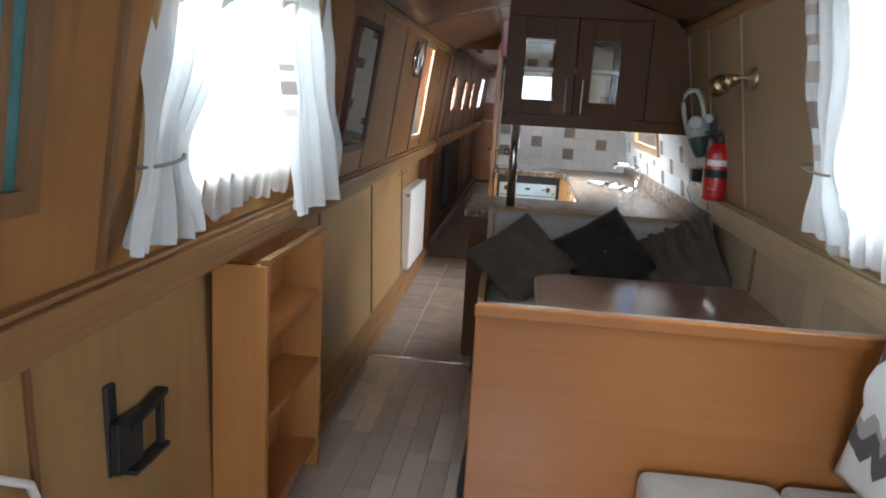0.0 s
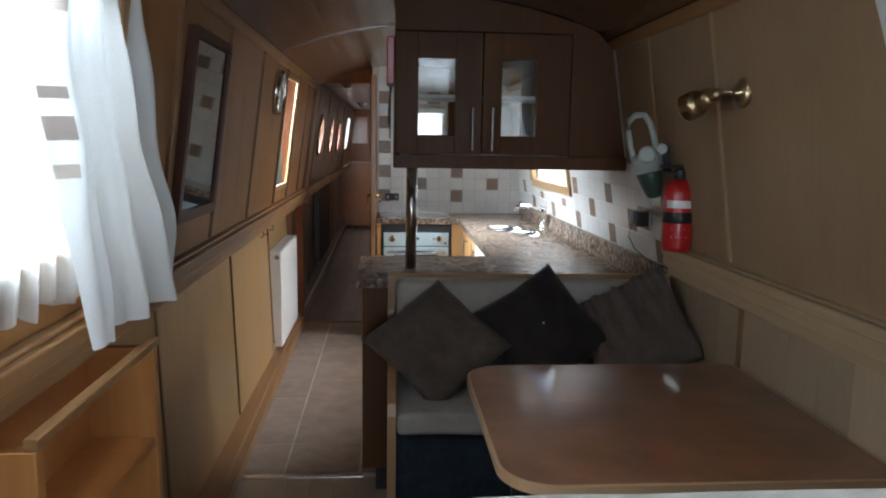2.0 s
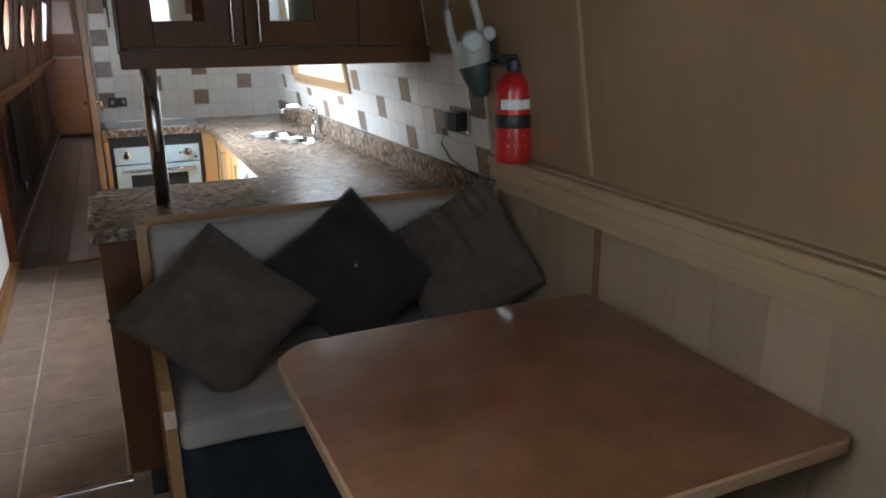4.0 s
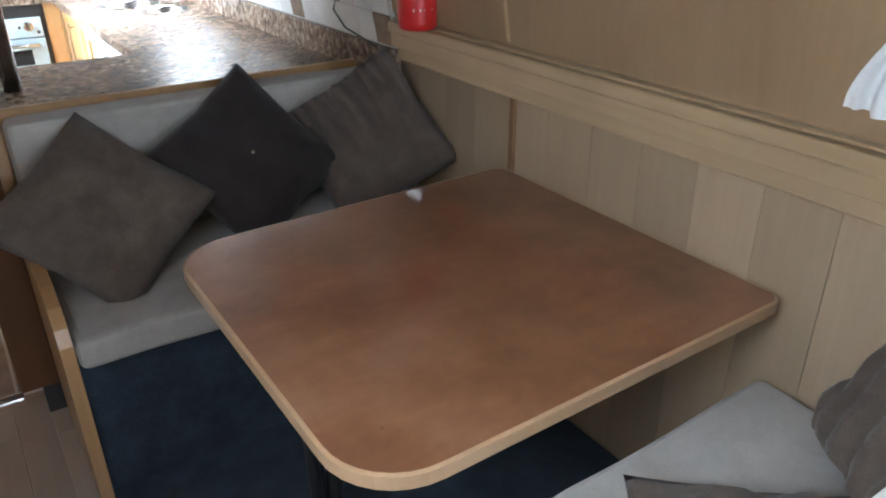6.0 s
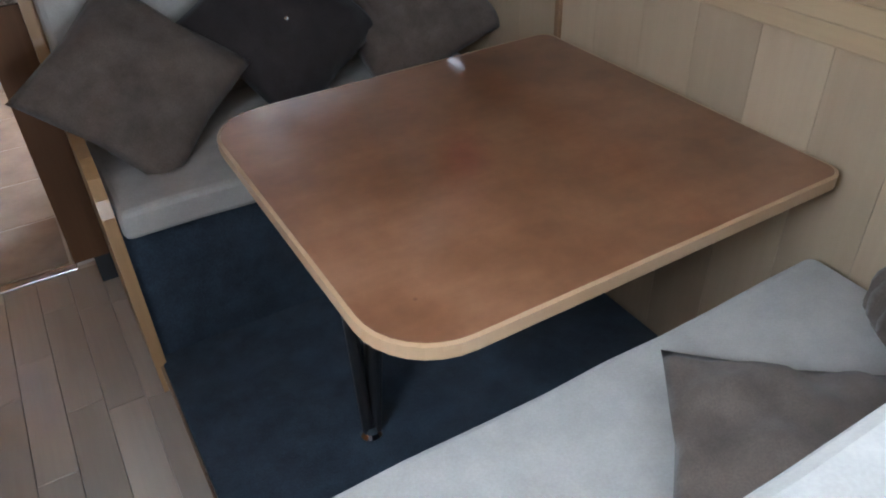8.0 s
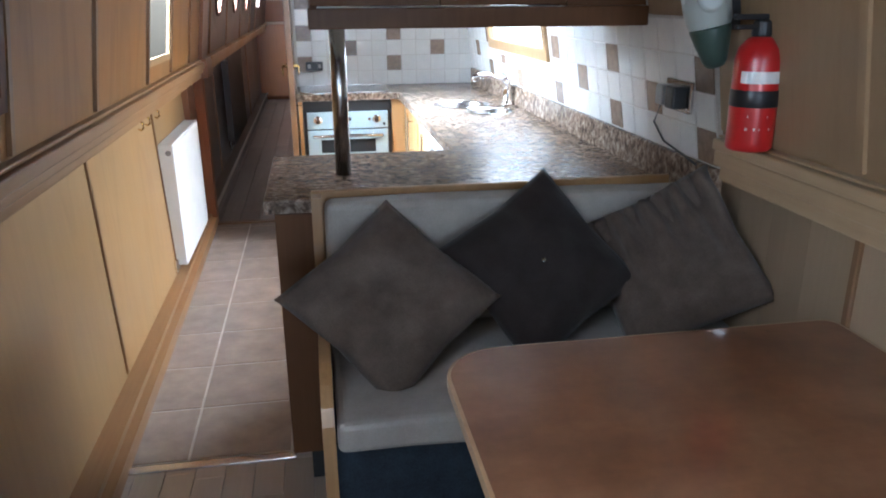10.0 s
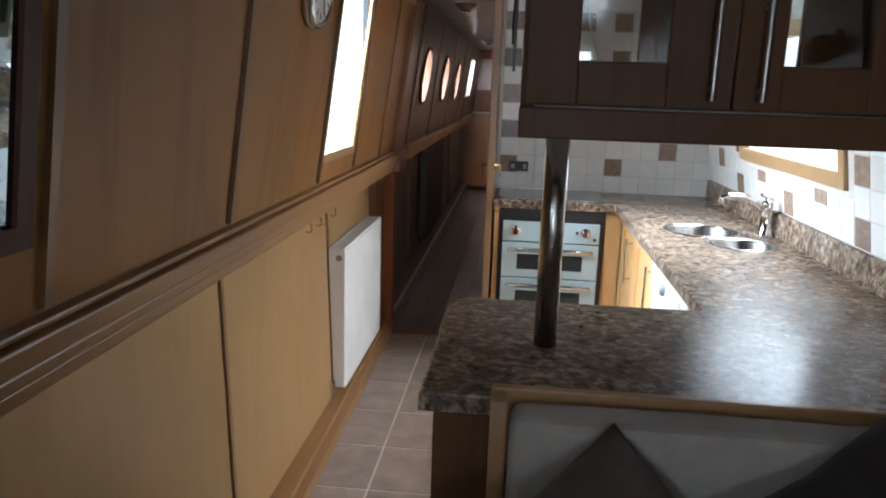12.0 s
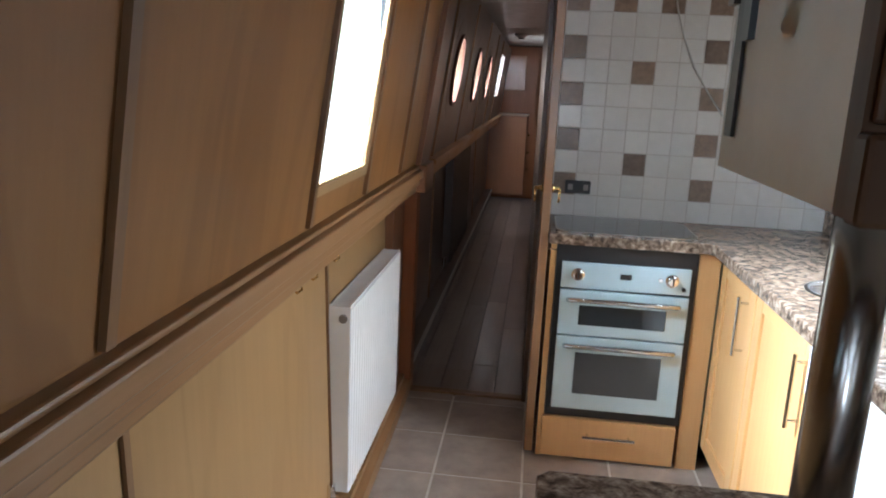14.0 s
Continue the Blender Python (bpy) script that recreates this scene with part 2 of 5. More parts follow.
def worn_top(name):
    """Reddish table veneer: cloudy wear, faint grain, small marks, patchy gloss."""
    m, nt, b = nodes_of(name)
    n0 = add(nt, "ShaderNodeTexNoise", Scale=4.5, Detail=6.0, Roughness=0.6)
    nt.links.new(coords(nt, (1, 1, 1), False), n0.inputs["Vector"])
    n1 = add(nt, "ShaderNodeTexNoise", Scale=26.0, Detail=5.0, Roughness=0.7)
    nt.links.new(coords(nt, (0.12, 1, 1), False), n1.inputs["Vector"])
    c = ramp(nt, n0.outputs[0], [(0.33, (0.165, 0.067, 0.03)), (0.5, (0.24, 0.103, 0.048)), (0.68, (0.33, 0.155, 0.08))])
    g = ramp(nt, n1.outputs[0], [(0.35, (0.93, 0.92, 0.91)), (0.65, (1.03, 1.03, 1.03))])
    c = mix(nt, c, g, 1.0, "MULTIPLY")
    vo = add(nt, "ShaderNodeTexVoronoi", Scale=9.0)
    nt.links.new(coords(nt, (1, 1, 1), False), vo.inputs["Vector"])
    c = mix(nt, c, (0.12, 0.05, 0.025), ramp(nt, vo.outputs["Distance"], [(0.02, (0.7, 0.7, 0.7)), (0.04, (0, 0, 0))]))
    nt.links.new(c, b.inputs["Base Color"])
    nt.links.new(ramp(nt, n0.outputs[0], [(0.2, (0.3, 0.3, 0.3)), (0.8, (0.4, 0.4, 0.4))]), b.inputs["Roughness"])
    b.inputs["Coat Weight"].default_value, b.inputs["Coat Roughness"].default_value = 1.0, 0.1
    bump(nt, b, n1.outputs[0], 0.06, 0.001)
    return m


OAK = wood("oak_veneer", (0.375, 0.182, 0.06), (0.255, 0.115, 0.034), "z", 0.42, 1.6, 0.08, 40.0, soft=0.24, spec=0.3)
ASH = wood("pale_oak_veneer", (0.36, 0.245, 0.14), (0.26, 0.168, 0.09), "z", 0.42, 0.6, 0.1, soft=0.4, spec=0.35)
OAK_RAIL = wood("oak_rail", (0.37, 0.2, 0.082), (0.26, 0.13, 0.05), "y", 0.42, 0.15, 0.1, spec=0.35)
OAK_LOW = wood("golden_oak_veneer", (0.43, 0.265, 0.115), (0.31, 0.18, 0.072), "z", 0.4, 0.8, 0.12, 40.0, soft=0.35, spec=0.35)
BOARD = wood("pale_oak_board", (0.44, 0.33, 0.215), (0.33, 0.24, 0.15), "z", 0.42, 0.5, 0.12, soft=0.4, vary=0.11)
STRIP = wood("dark_oak_strip", (0.25, 0.132, 0.055), (0.16, 0.08, 0.032), "z", 0.35, 0.2, 0.2)
CEILW = wood("ceiling_veneer", (0.175, 0.092, 0.042), (0.12, 0.06, 0.027), "x", 0.2, 0.4, 0.5)
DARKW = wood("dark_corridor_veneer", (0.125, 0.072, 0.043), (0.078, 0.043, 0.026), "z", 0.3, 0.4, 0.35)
REDW = wood("red_brown_door_wood", (0.34, 0.125, 0.048), (0.2, 0.068, 0.027), "z", 0.45, 0.4, 0.0, spec=0.25)
PINE = wood("pine", (0.57, 0.265, 0.08), (0.42, 0.175, 0.048), "z", 0.4, 0.7, 0.2, 45.0, 1.0)
PINEB = wood("varnished_pine_board", (0.57, 0.235, 0.066), (0.42, 0.155, 0.04), "x", 0.3, 0.5, 0.45, 45.0)
BEECH = wood("beech_door", (0.70, 0.42, 0.18), (0.58, 0.32, 0.12), "z", 0.36, 0.3, 0.25)
# darker than the cabinets' own oak: backlit shade is put into this colour
CABW = wood("shaded_cabinet_oak", (0.155, 0.074, 0.032), (0.1, 0.045, 0.019), "z", 0.5, 0.4, 0.0, spec=0.22)
TABLEW = worn_top("table_veneer")
EDGEW = wood("pale_edge_lipping", (0.5, 0.33, 0.19), (0.4, 0.25, 0.135), "x", 0.35, 0.1, 0.3)
PLANK = wood("grey_brown_laminate", (0.62, 0.54, 0.45), (0.46, 0.385, 0.31), "y", 0.3, 0.8, 0.8, 70.0, soft=0.45, vary=0.25)
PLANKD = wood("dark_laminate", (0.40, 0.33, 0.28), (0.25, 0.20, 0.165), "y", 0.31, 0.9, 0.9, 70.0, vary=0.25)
GRANITE = granite_mat("brown_speckled_laminate")
WHITE_T = tile_mat("white_glazed_tile", (0.78, 0.77, 0.73), 0.06, 0.18, 0.05)
BROWN_T = tile_mat("taupe_glazed_tile", (0.30, 0.215, 0.155), 0.35, 0.22, 0.25, 40.0)
FLOOR_T = tile_mat("beige_floor_tile", (0.40, 0.315, 0.25), 0.1, 0.42, 0.25, 9.0)
GROUT = plain("grout", (0.6, 0.57, 0.52), 0.9)
GROUTF = plain("floor_grout", (0.66, 0.60, 0.53), 0.9, vary=0.25)
CARPET = cloth("navy_carpet", (0.034, 0.046, 0.062), 300.0, 1.0, 0.3, 0.8)
CREAM = cloth("cream_upholstery", (0.42, 0.388, 0.345), 260.0, 0.95, 0.1, 0.12, 0.05)
BROWNC = cloth("brown_cushion_cloth", (0.118, 0.089, 0.07), 300.0, 0.95, 0.28, 0.35, 0.12)
BLACKC = cloth("near_black_cushion_cloth", (0.036, 0.028, 0.026), 300.0, 0.95, 0.2, 0.35, 0.12)
WHITE = plain("white_enamel", (0.8, 0.79, 0.76), 0.3, vary=0.05)
BLACK = plain("black_plastic", (0.02, 0.02, 0.021), 0.4)
POLEM = plain("dull_steel_tube", (0.46, 0.44, 0.42), 0.25, 1.0, 0.1)
STEEL = plain("brushed_steel", (0.62, 0.62, 0.61), 0.26, 1.0, 0.08)
DARKSTEEL = plain("dark_steel_tube", (0.30, 0.27, 0.25), 0.3, 1.0, 0.1)
CHROME = plain("chrome", (0.85, 0.85, 0.86), 0.08, 1.0, 0.04)
BRASS = plain("brass", (0.72, 0.50, 0.20), 0.22, 1.0, 0.12)
SILVERG = plain("silver_glass_front", (0.45, 0.57, 0.60), 0.18, 0.0, 0.05, coat=0.6)
DARKGLASS = plain("dark_glass", (0.035, 0.04, 0.042), 0.07, vary=0.05, coat=0.5)
RED = plain("red_paint", (0.50, 0.014, 0.014), 0.3, coat=0.4)
GLASS = glass_mat("window_glass")
# mirror silver in a dark, faintly uneven grey
MIRROR = plain("dark_mirror_silver", (0.15, 0.17, 0.17), 0.035, 1.0, 0.06)


# ---------- mesh helpers ----------
ORG = {}


def thing(name, at, label, category, group="", kind=""):
    ob = new(name)
    ob.location = at
    ob.empty_display_size = 0.05
    ORG[ob] = Vector(at)
    return tagged(ob, label, category, group, kind)


def part(name, bm, material, parent=None, label="", smooth=False):
    """One mesh object out of a bmesh in world coordinates, under a thing or a part."""
    o = ORG.get(parent, Vector((0, 0, 0))) if parent else Vector((0, 0, 0))
    if o.length:
        bmesh.ops.translate(bm, verts=bm.verts, vec=-o)
    bmesh.ops.recalc_face_normals(bm, faces=bm.faces)
    me = bpy.data.meshes.new(name)
    bm.to_mesh(me)
    bm.free()
    for m in material if isinstance(material, (list, tuple)) else (material,):
        me.materials.append(m)
    if smooth:
        for p in me.polygons:
            p.use_smooth = True
    ob = new(name, me)
    if parent:
        ob.parent = parent
    ORG[ob] = o
    if label:
        ob["label"] = label
    return ob


def single(name, bm, material, label, category, group="", kind="", smooth=False):
    """A top-level thing of one mesh."""
    ob = part(name, bm, material, None, "", smooth)
    return tagged(ob, label, category, group, kind)


def box(bm, x0, x1, y0, y1, z0, z1, bev=0.0, seg=2, turn=None):
    r = bmesh.ops.create_cube(bm, size=1.0)
    vs = r["verts"]
    bmesh.ops.scale(bm, vec=(x1 - x0, y1 - y0, z1 - z0), verts=vs)
    if bev:
        es = list({e for v in vs for e in v.link_edges})
        rb = bmesh.ops.bevel(bm, geom=es, offset=bev, segments=seg, affect="EDGES", profile=0.5)
        vs = list({v for f in rb["faces"] for v in f.verts} | {v for v in vs if v.is_valid})
    if turn is not None:
        bmesh.ops.transform(bm, matrix=turn, verts=vs)
    bmesh.ops.translate(bm, vec=((x0 + x1) / 2, (y0 + y1) / 2, (z0 + z1) / 2), verts=vs)
    return vs


def boxed(*a, **k):
    bm = bmesh.new()
    box(bm, *a, **k)
    return bm


def tube(bm, a, b, r0, r1=None, seg=16, caps=True):
    a, b = Vector(a), Vector(b)
    r1 = r0 if r1 is None else r1
    d = b - a
    m = Matrix.Translation((a + b) / 2) @ d.to_track_quat("Z", "Y").to_matrix().to_4x4()
    return bmesh.ops.create_cone(bm, cap_ends=caps, segments=seg, radius1=r0, radius2=r1, depth=d.length, matrix=m)["verts"]


def tubed(*a, **k):
    bm = bmesh.new()
    tube(bm, *a, **k)
    return bm


def pipe(bm, pts, r, seg=10):
    """A round pipe through points."""
    pts = [Vector(p) for p in pts]
    rings = []
    for i, p in enumerate(pts):
        d = (pts[min(i + 1, len(pts) - 1)] - pts[max(i - 1, 0)]).normalized()
        q = d.to_track_quat("Z", "Y").to_matrix()
        rings.append([bm.verts.new(p + q @ Vector((r * math.cos(t), r * math.sin(t), 0))) for t in (2 * math.pi * k / seg for k in range(seg))])
    for a, b in zip(rings, rings[1:]):
        for k in range(seg):
            bm.faces.new((a[k], a[(k + 1) % seg], b[(k + 1) % seg], b[k]))
    bm.faces.new(rings[0][::-1])
    bm.faces.new(rings[-1])


def lathe(bm, profile, centre, seg=24, axis="z", turn=None):
    """A turned body from (radius, height) pairs."""
    rings, made = [], []
    for r, h in profile:
        ring = []
        for k in range(seg):
            t = 2 * math.pi * k / seg
            p = Vector((r * math.cos(t), r * math.sin(t), h))
            if axis == "y":
                p = Vector((p.x, p.z, p.y))
            elif axis == "x":
                p = Vector((p.z, p.x, p.y))
            if turn is not None:
                p = turn @ p
            ring.append(bm.verts.new(p + Vector(centre)))
        rings.append(ring)
    for a, b in zip(rings, rings[1:]):
        for k in range(seg):
            bm.faces.new((a[k], a[(k + 1) % seg], b[(k + 1) % seg], b[k]))
    bm.faces.new(rings[0][::-1])
    bm.faces.new(rings[-1])


def hexa(bm, c):
    """A block from eight corners, x then y then z fastest last."""
    v = [bm.verts.new(p) for p in c]
    for f in ((0, 1, 3, 2), (4, 6, 7, 5), (0, 4, 5, 1), (2, 3, 7, 6), (0, 2, 6, 4), (1, 5, 7, 3)):
        bm.faces.new([v[i] for i in f])
    return v


# ---------- the hull's section ----------
WT = 0.91
RAIL0, RAIL1 = 0.99, 1.10
LOW_L, LOW_R = -0.90, 1.005


def left_x(z):
    return -0.775 + 0.135 * (z - 1.115)


def right_x(z):
    return 0.918 - 0.154 * (z - 1.115)


def low_x(z):
    """The hull side below the rail leans in towards the floor."""
    return LOW_L + 0.035 * (0.95 - z) / 0.95


def roof_z(x):
    return 2.05 - 0.29 * (x - 0.07) ** 2


def lean(bm, side, y0, y1, z0, z1, d0, d1):
    """A block on a leaning cabin side, from d0 to d1 metres inside its face."""
    f, s = (left_x, 1) if side == "L" else (right_x, -1)
    hexa(bm, [(f(z) + s * d, y, z) for d in (d0, d1) for y in (y0, y1) for z in (z0, z1)])


def pierced(bm, side, y0, y1, z0, z1, d0, d1, holes):
    """The same with window holes (ya, yb, za, zb) through it."""
    ys = sorted({y0, y1, *(v for h in holes for v in h[:2] if y0 < v < y1)})
    zs = sorted({z0, z1, *(v for h in holes for v in h[2:] if z0 < v < z1)})
    for a, b in zip(ys, ys[1:]):
        for c, d in zip(zs, zs[1:]):
            if not any(h[0] < (a + b) / 2 < h[1] and h[2] < (c + d) / 2 < h[3] for h in holes):
                lean(bm, side, a, b, c, d, d0, d1)


def splay(h):
    """The opening in the steel behind a lining is wider than the lining's."""
    return (h[0] - 0.03, h[1] + 0.4, h[2] - 0.03, h[3] + 0.03)


HOLES_L = [(2.5, 3.55, 1.24, 1.84), (6.11, 6.575, 1.195, 1.81)]
# three portholes, then an opening added only for the lamp near the stern
PORTS = [(yc - 0.18, yc + 0.18, 1.33, 1.69) for yc in (8.45, 9.65, 10.8)] + [(12.3, 13.1, 1.35, 1.78)]
HOLES_R = [(2.1, 3.17, 1.22, 1.84), (6.06, 7.07, 1.215, 1.66)]
Y0, YB, Y1 = -0.6, 7.83, 14.5

# left side of the saloon and galley
bm = bmesh.new()
pierced(bm, "L", Y0, YB, RAIL0, 1.9, -0.055, -0.008, [splay(h) for h in HOLES_L])
box(bm, LOW_L - 0.05, LOW_L - 0.006, Y0, YB, -0.05, RAIL0)
wall_l = tagged(part("wall_left", bm, OAK), "oak-veneered left cabin side with moulded strips", "wall", kind="structure")
STRIPS_L = [0.1, 1.1, 2.05, 2.36, 4.0, 4.61, 5.30, 6.075, 6.612, 7.17]
cuts = [Y0, *STRIPS_L, YB]
for a, b in zip(cuts, cuts[1:]):
    bm = bmesh.new()
    pierced(bm, "L", a + 0.002, b - 0.002, 1.11, 1.89, -0.008, 0.0, HOLES_L)
    part("panel", bm, OAK, wall_l)
for y in STRIPS_L:
    bm = bmesh.new()
    lean(bm, "L", y - 0.011, y + 0.011, 1.112, 1.885, -0.004, 0.011)
    part("strip", bm, STRIP, wall_l)
LOW_CUTS = [0.4, 1.5, 2.3, 4.36, 5.53, 6.66]
cuts = [Y0, *LOW_CUTS, YB]
for a, b in zip(cuts, cuts[1:]):
    bm = bmesh.new()
    hexa(bm, [(low_x(z) + d, y, z) for d in (-0.006, 0.0) for y in (a + 0.002, b - 0.002) for z in (0.0, RAIL0)])
    part("panel", bm, OAK_LOW, wall_l)
for y in LOW_CUTS:
    bm = bmesh.new()
    hexa(bm, [(low_x(z) + d, yy, z) for d in (-0.004, 0.008) for yy in (y - 0.009, y + 0.009) for z in (0.1, RAIL0 - 0.001)])
    part("strip", bm, STRIP, wall_l)

# right side
bm = bmesh.new()
pierced(bm, "R", Y0, YB, RAIL0, 1.9, -0.055, -0.008, [splay(h) for h in HOLES_R])
box(bm, LOW_R + 0.006, LOW_R + 0.05, Y0, YB, -0.05, RAIL0)
wall_r = tagged(part("wall_right", bm, ASH), "pale oak-veneered right cabin side", "wall", kind="structure")
bm = bmesh.new()
pierced(bm, "R", 5.0, 7.74, 1.0, 1.89, -0.008, 0.0055, HOLES_R[1:])
lean(bm, "R", 4.62, 4.999, 1.0, 1.385, -0.008, 0.0055)
part("grout_bed", bm, GROUT, wall_r)
bm = bmesh.new()
lean(bm, "R", 4.617, 4.997, 1.388, 1.89, -0.008, 0.004)
part("panel", bm, ASH, wall_r)
STRIPS_R = [0.9, 2.0, 4.095]
cuts = [Y0, *STRIPS_R, 4.615]
for a, b in zip(cuts, cuts[1:]):
    bm = bmesh.new()
    pierced(bm, "R", a + 0.002, b - 0.002, 1.11, 1.89, -0.008, 0.0, HOLES_R)
    part("panel", bm, ASH, wall_r)
for y in STRIPS_R:
    bm = bmesh.new()
    lean(bm, "R", y - 0.011, y + 0.011, 1.112, 1.885, -0.004, 0.009)
    part("strip", bm, ASH, wall_r)
k0 = 2.85
board = [k0 + 0.148 * k for k in range(14)]
for a, b in zip([Y0, 1.2, *board], [1.2, *board, YB]):
    part("board", boxed(LOW_R, LOW_R + 0.006, a + 0.0006, b - 0.0006, 0.0, RAIL0), BOARD, wall_r)
for y in (1.2, 2.2, 4.165):
    part("strip", boxed(LOW_R - 0.010, LOW_R + 0.004, y - 0.010, y + 0.010, 0.1, RAIL0 - 0.001, bev=0.003, seg=1), STRIP, wall_r)


def rail(name, side, y0, y1, mat, label):
    """The moulded ledge at gunwale height: underside board, fascia, cap and bead."""
    bm = bmesh.new()
    s = 1 if side == "L" else -1
    x_out = LOW_L if side == "L" else LOW_R
    x_in = (left_x if side == "L" else right_x)(1.1)
    steps = ((0.002, RAIL0 - 0.01, 1.02), (0.022, 1.0205, 1.062), (0.03, 1.0625, 1.092), (0.016, 1.0925, RAIL1)) if side == "R" else ((0.006, RAIL0 + 0.008, RAIL1 - 0.006), (0.008, RAIL0, 1.018), (0.022, 1.0215, 1.046), (0.034, 1.0495, 1.086), (0.018, 1.0865, RAIL1))
    for d, z0, z1 in steps:
        a, b = sorted((x_out - s * 0.02, x_in + s * d))
        box(bm, a, b, y0, y1, z0 + 0.0005, z1, 0.005, 2)
    return tagged(part(name, bm, mat), label, "rail", kind="structure")


rail("trim_rail_left", "L", Y0, YB, OAK_RAIL, "moulded varnished oak rail along the left cabin side")
rail("trim_rail_right", "R", Y0, 4.60, wood("pale_oak_rail", (0.46, 0.335, 0.2), (0.32, 0.22, 0.12), "y", 0.35, 0.3, 0.2), "moulded pale oak ledge along the right cabin side")

# skirting box on the left
bm = bmesh.new()
for (ya, xa), (yb, xb) in (((Y0, -0.75), (4.9, -0.762)), ((4.9, -0.762), (YB, -0.80))):
    hexa(bm, [(x, y, z) for x, y, z in ((LOW_L, ya, -0.02), (LOW_L, ya, 0.085), (LOW_L, yb, -0.02), (LOW_L, yb, 0.085), (xa - 0.03, ya, -0.02), (xa - 0.03, ya, 0.085), (xb - 0.03, yb, -0.02), (xb - 0.03, yb, 0.085))])
    hexa(bm, [(x, y, z) for x, y, z in ((xa - 0.03, ya, -0.02), (xa - 0.03, ya, 0.06), (xb - 0.03, yb, -0.02), (xb - 0.03, yb, 0.06), (xa, ya, -0.02), (xa, ya, 0.055), (xb, yb, -0.02), (xb, yb, 0.055))])
tagged(part("baseboard", bm, OAK_RAIL), "varnished oak pipe boxing along the floor", "skirting", kind="structure")

# ceiling: arched sheets with cover strips
bm = bmesh.new()
N = 16
for y0, y1 in ((Y0, 1.9), (1.9, 3.7), (3.7, 5.75), (5.75, YB)):
    xs = [-0.72 + 1.6 * k / N for k in range(N + 1)]
    low = [[bm.verts.new((x, y, roof_z(x))) for x in xs] for y in (y0 + 0.001, y1 - 0.001)]
    top = [[bm.verts.new((x, y, roof_z(x) + 0.05)) for x in xs] for y in (y0 + 0.001, y1 - 0.001)]
    for k in range(N):
        bm.faces.new((low[0][k], low[0][k + 1], low[1][k + 1], low[1][k]))
        bm.faces.new((top[0][k], top[1][k], top[1][k + 1], top[0][k + 1]))
        for i in (0, 1):
            bm.faces.new((low[i][k], low[i][k + 1], top[i][k + 1], top[i][k]))
    for k in (0, N):
        bm.faces.new((low[0][k], low[1][k], top[1][k], top[0][k]))
for y in (1.9, 3.7, 5.75):
    for k in range(N):
        a, b = xs[k], xs[k + 1]
        hexa(bm, [(x, yy, roof_z(x) + dz) for x in (a, b) for yy in (y - 0.012, y + 0.012) for dz in (-0.006, 0.002)])
for x in (-0.12,):
    box(bm, x - 0.012, x + 0.012, Y0, 4.85, roof_z(x) - 0.006, roof_z(x) + 0.004)
ceiling = tagged(part("ceiling", bm, CEILW, smooth=False), "glossy brown veneered arched ceiling with cover strips", "ceiling", kind="structure")
for s, x, z in (("left", left_x(1.87) + 0.002, 1.86), ("right", right_x(1.87) - 0.002, 1.865)):
    tagged(part("trim_cornice_" + s, boxed(x - 0.012, x + 0.012, Y0, YB, z - 0.016, z + 0.03, bev=0.004), OAK_RAIL), "thin oak moulding where ceiling meets cabin side", "trim", kind="structure")

# floor bed under planks and tiles
bm = bmesh.new()
box(bm, LOW_L, LOW_R, Y0, YB, -0.06, -0.012)
floor = tagged(part("floor", bm, GROUTF), "laminate planks running into beige ceramic tiles", "floor", kind="structure")
part("grout_bed", boxed(LOW_L + 0.015, 0.6, 5.045, YB - 0.03, -0.0119, -0.0028), GROUTF, floor)
tagged(single("trim_threshold", boxed(-0.765, -0.235, 5.005, 5.04, -0.01, 0.006, bev=0.003), STEEL, "worn metal strip between planks and tiles", "threshold"), kind="structure")

# bow bulkhead behind the start, with glazed doors
bm = bmesh.new()
box(bm, LOW_L, -0.34, Y0 - 0.05, Y0, -0.02, 2.05)
box(bm, 0.54, LOW_R, Y0 - 0.05, Y0, -0.02, 2.05)
box(bm, -0.34, 0.54, Y0 - 0.05, Y0, 1.85, 2.05)
box(bm, -0.34, 0.54, Y0 - 0.05, Y0, -0.02, 0.65)
tagged(part("wall_bow", bm, OAK), "oak bulkhead with an opening for the bow doors", "wall", kind="structure")

# galley end bulkhead
YT = 7.74
bm = bmesh.new()
box(bm, -0.25, 1.0, YT + 0.0055, YT + 0.06, -0.02, 2.06)
wall_g = tagged(part("wall_galley", bm, GROUT), "white-tiled galley bulkhead with taupe tiles", "wall", kind="structure")
# opening frame into the corridor
bm = bmesh.new()
box(bm, -0.96, -0.80, YB - 0.03, YB + 0.06, -0.02, 1.1, 0.004)
box(bm, -0.96, -0.76, YB - 0.03, YB + 0.06, 1.1, 2.0, 0.004)
box(bm, -0.76, -0.2, YB - 0.03, YB + 0.06, 1.91, 2.06, 0.004)
tagged(part("trim_corridor_frame", bm, REDW), "red-brown wooden frame of the corridor opening", "door frame", kind="structure")

# red-brown lining boards just before the corridor
bm = bmesh.new()
box(bm, LOW_L - 0.01, -0.858, 7.56, YB - 0.031, 0.086, RAIL0 - 0.001, 0.002, 1)
box(bm, -0.86, -0.73, 7.56, YB - 0.031, RAIL0 - 0.0005, RAIL1 + 0.004, 0.004, 1)
lean(bm, "L", 7.56, YB - 0.031, RAIL1 + 0.0045, 1.885, 0.0005, 0.022)
tagged(part("trim_corridor_lining", bm, wood("red_brown_lining", (0.27, 0.12, 0.052), (0.18, 0.075, 0.032), "z", 0.36, 0.4, 0.2)), "red-brown wooden lining boards before the corridor", "door lining", kind="structure")

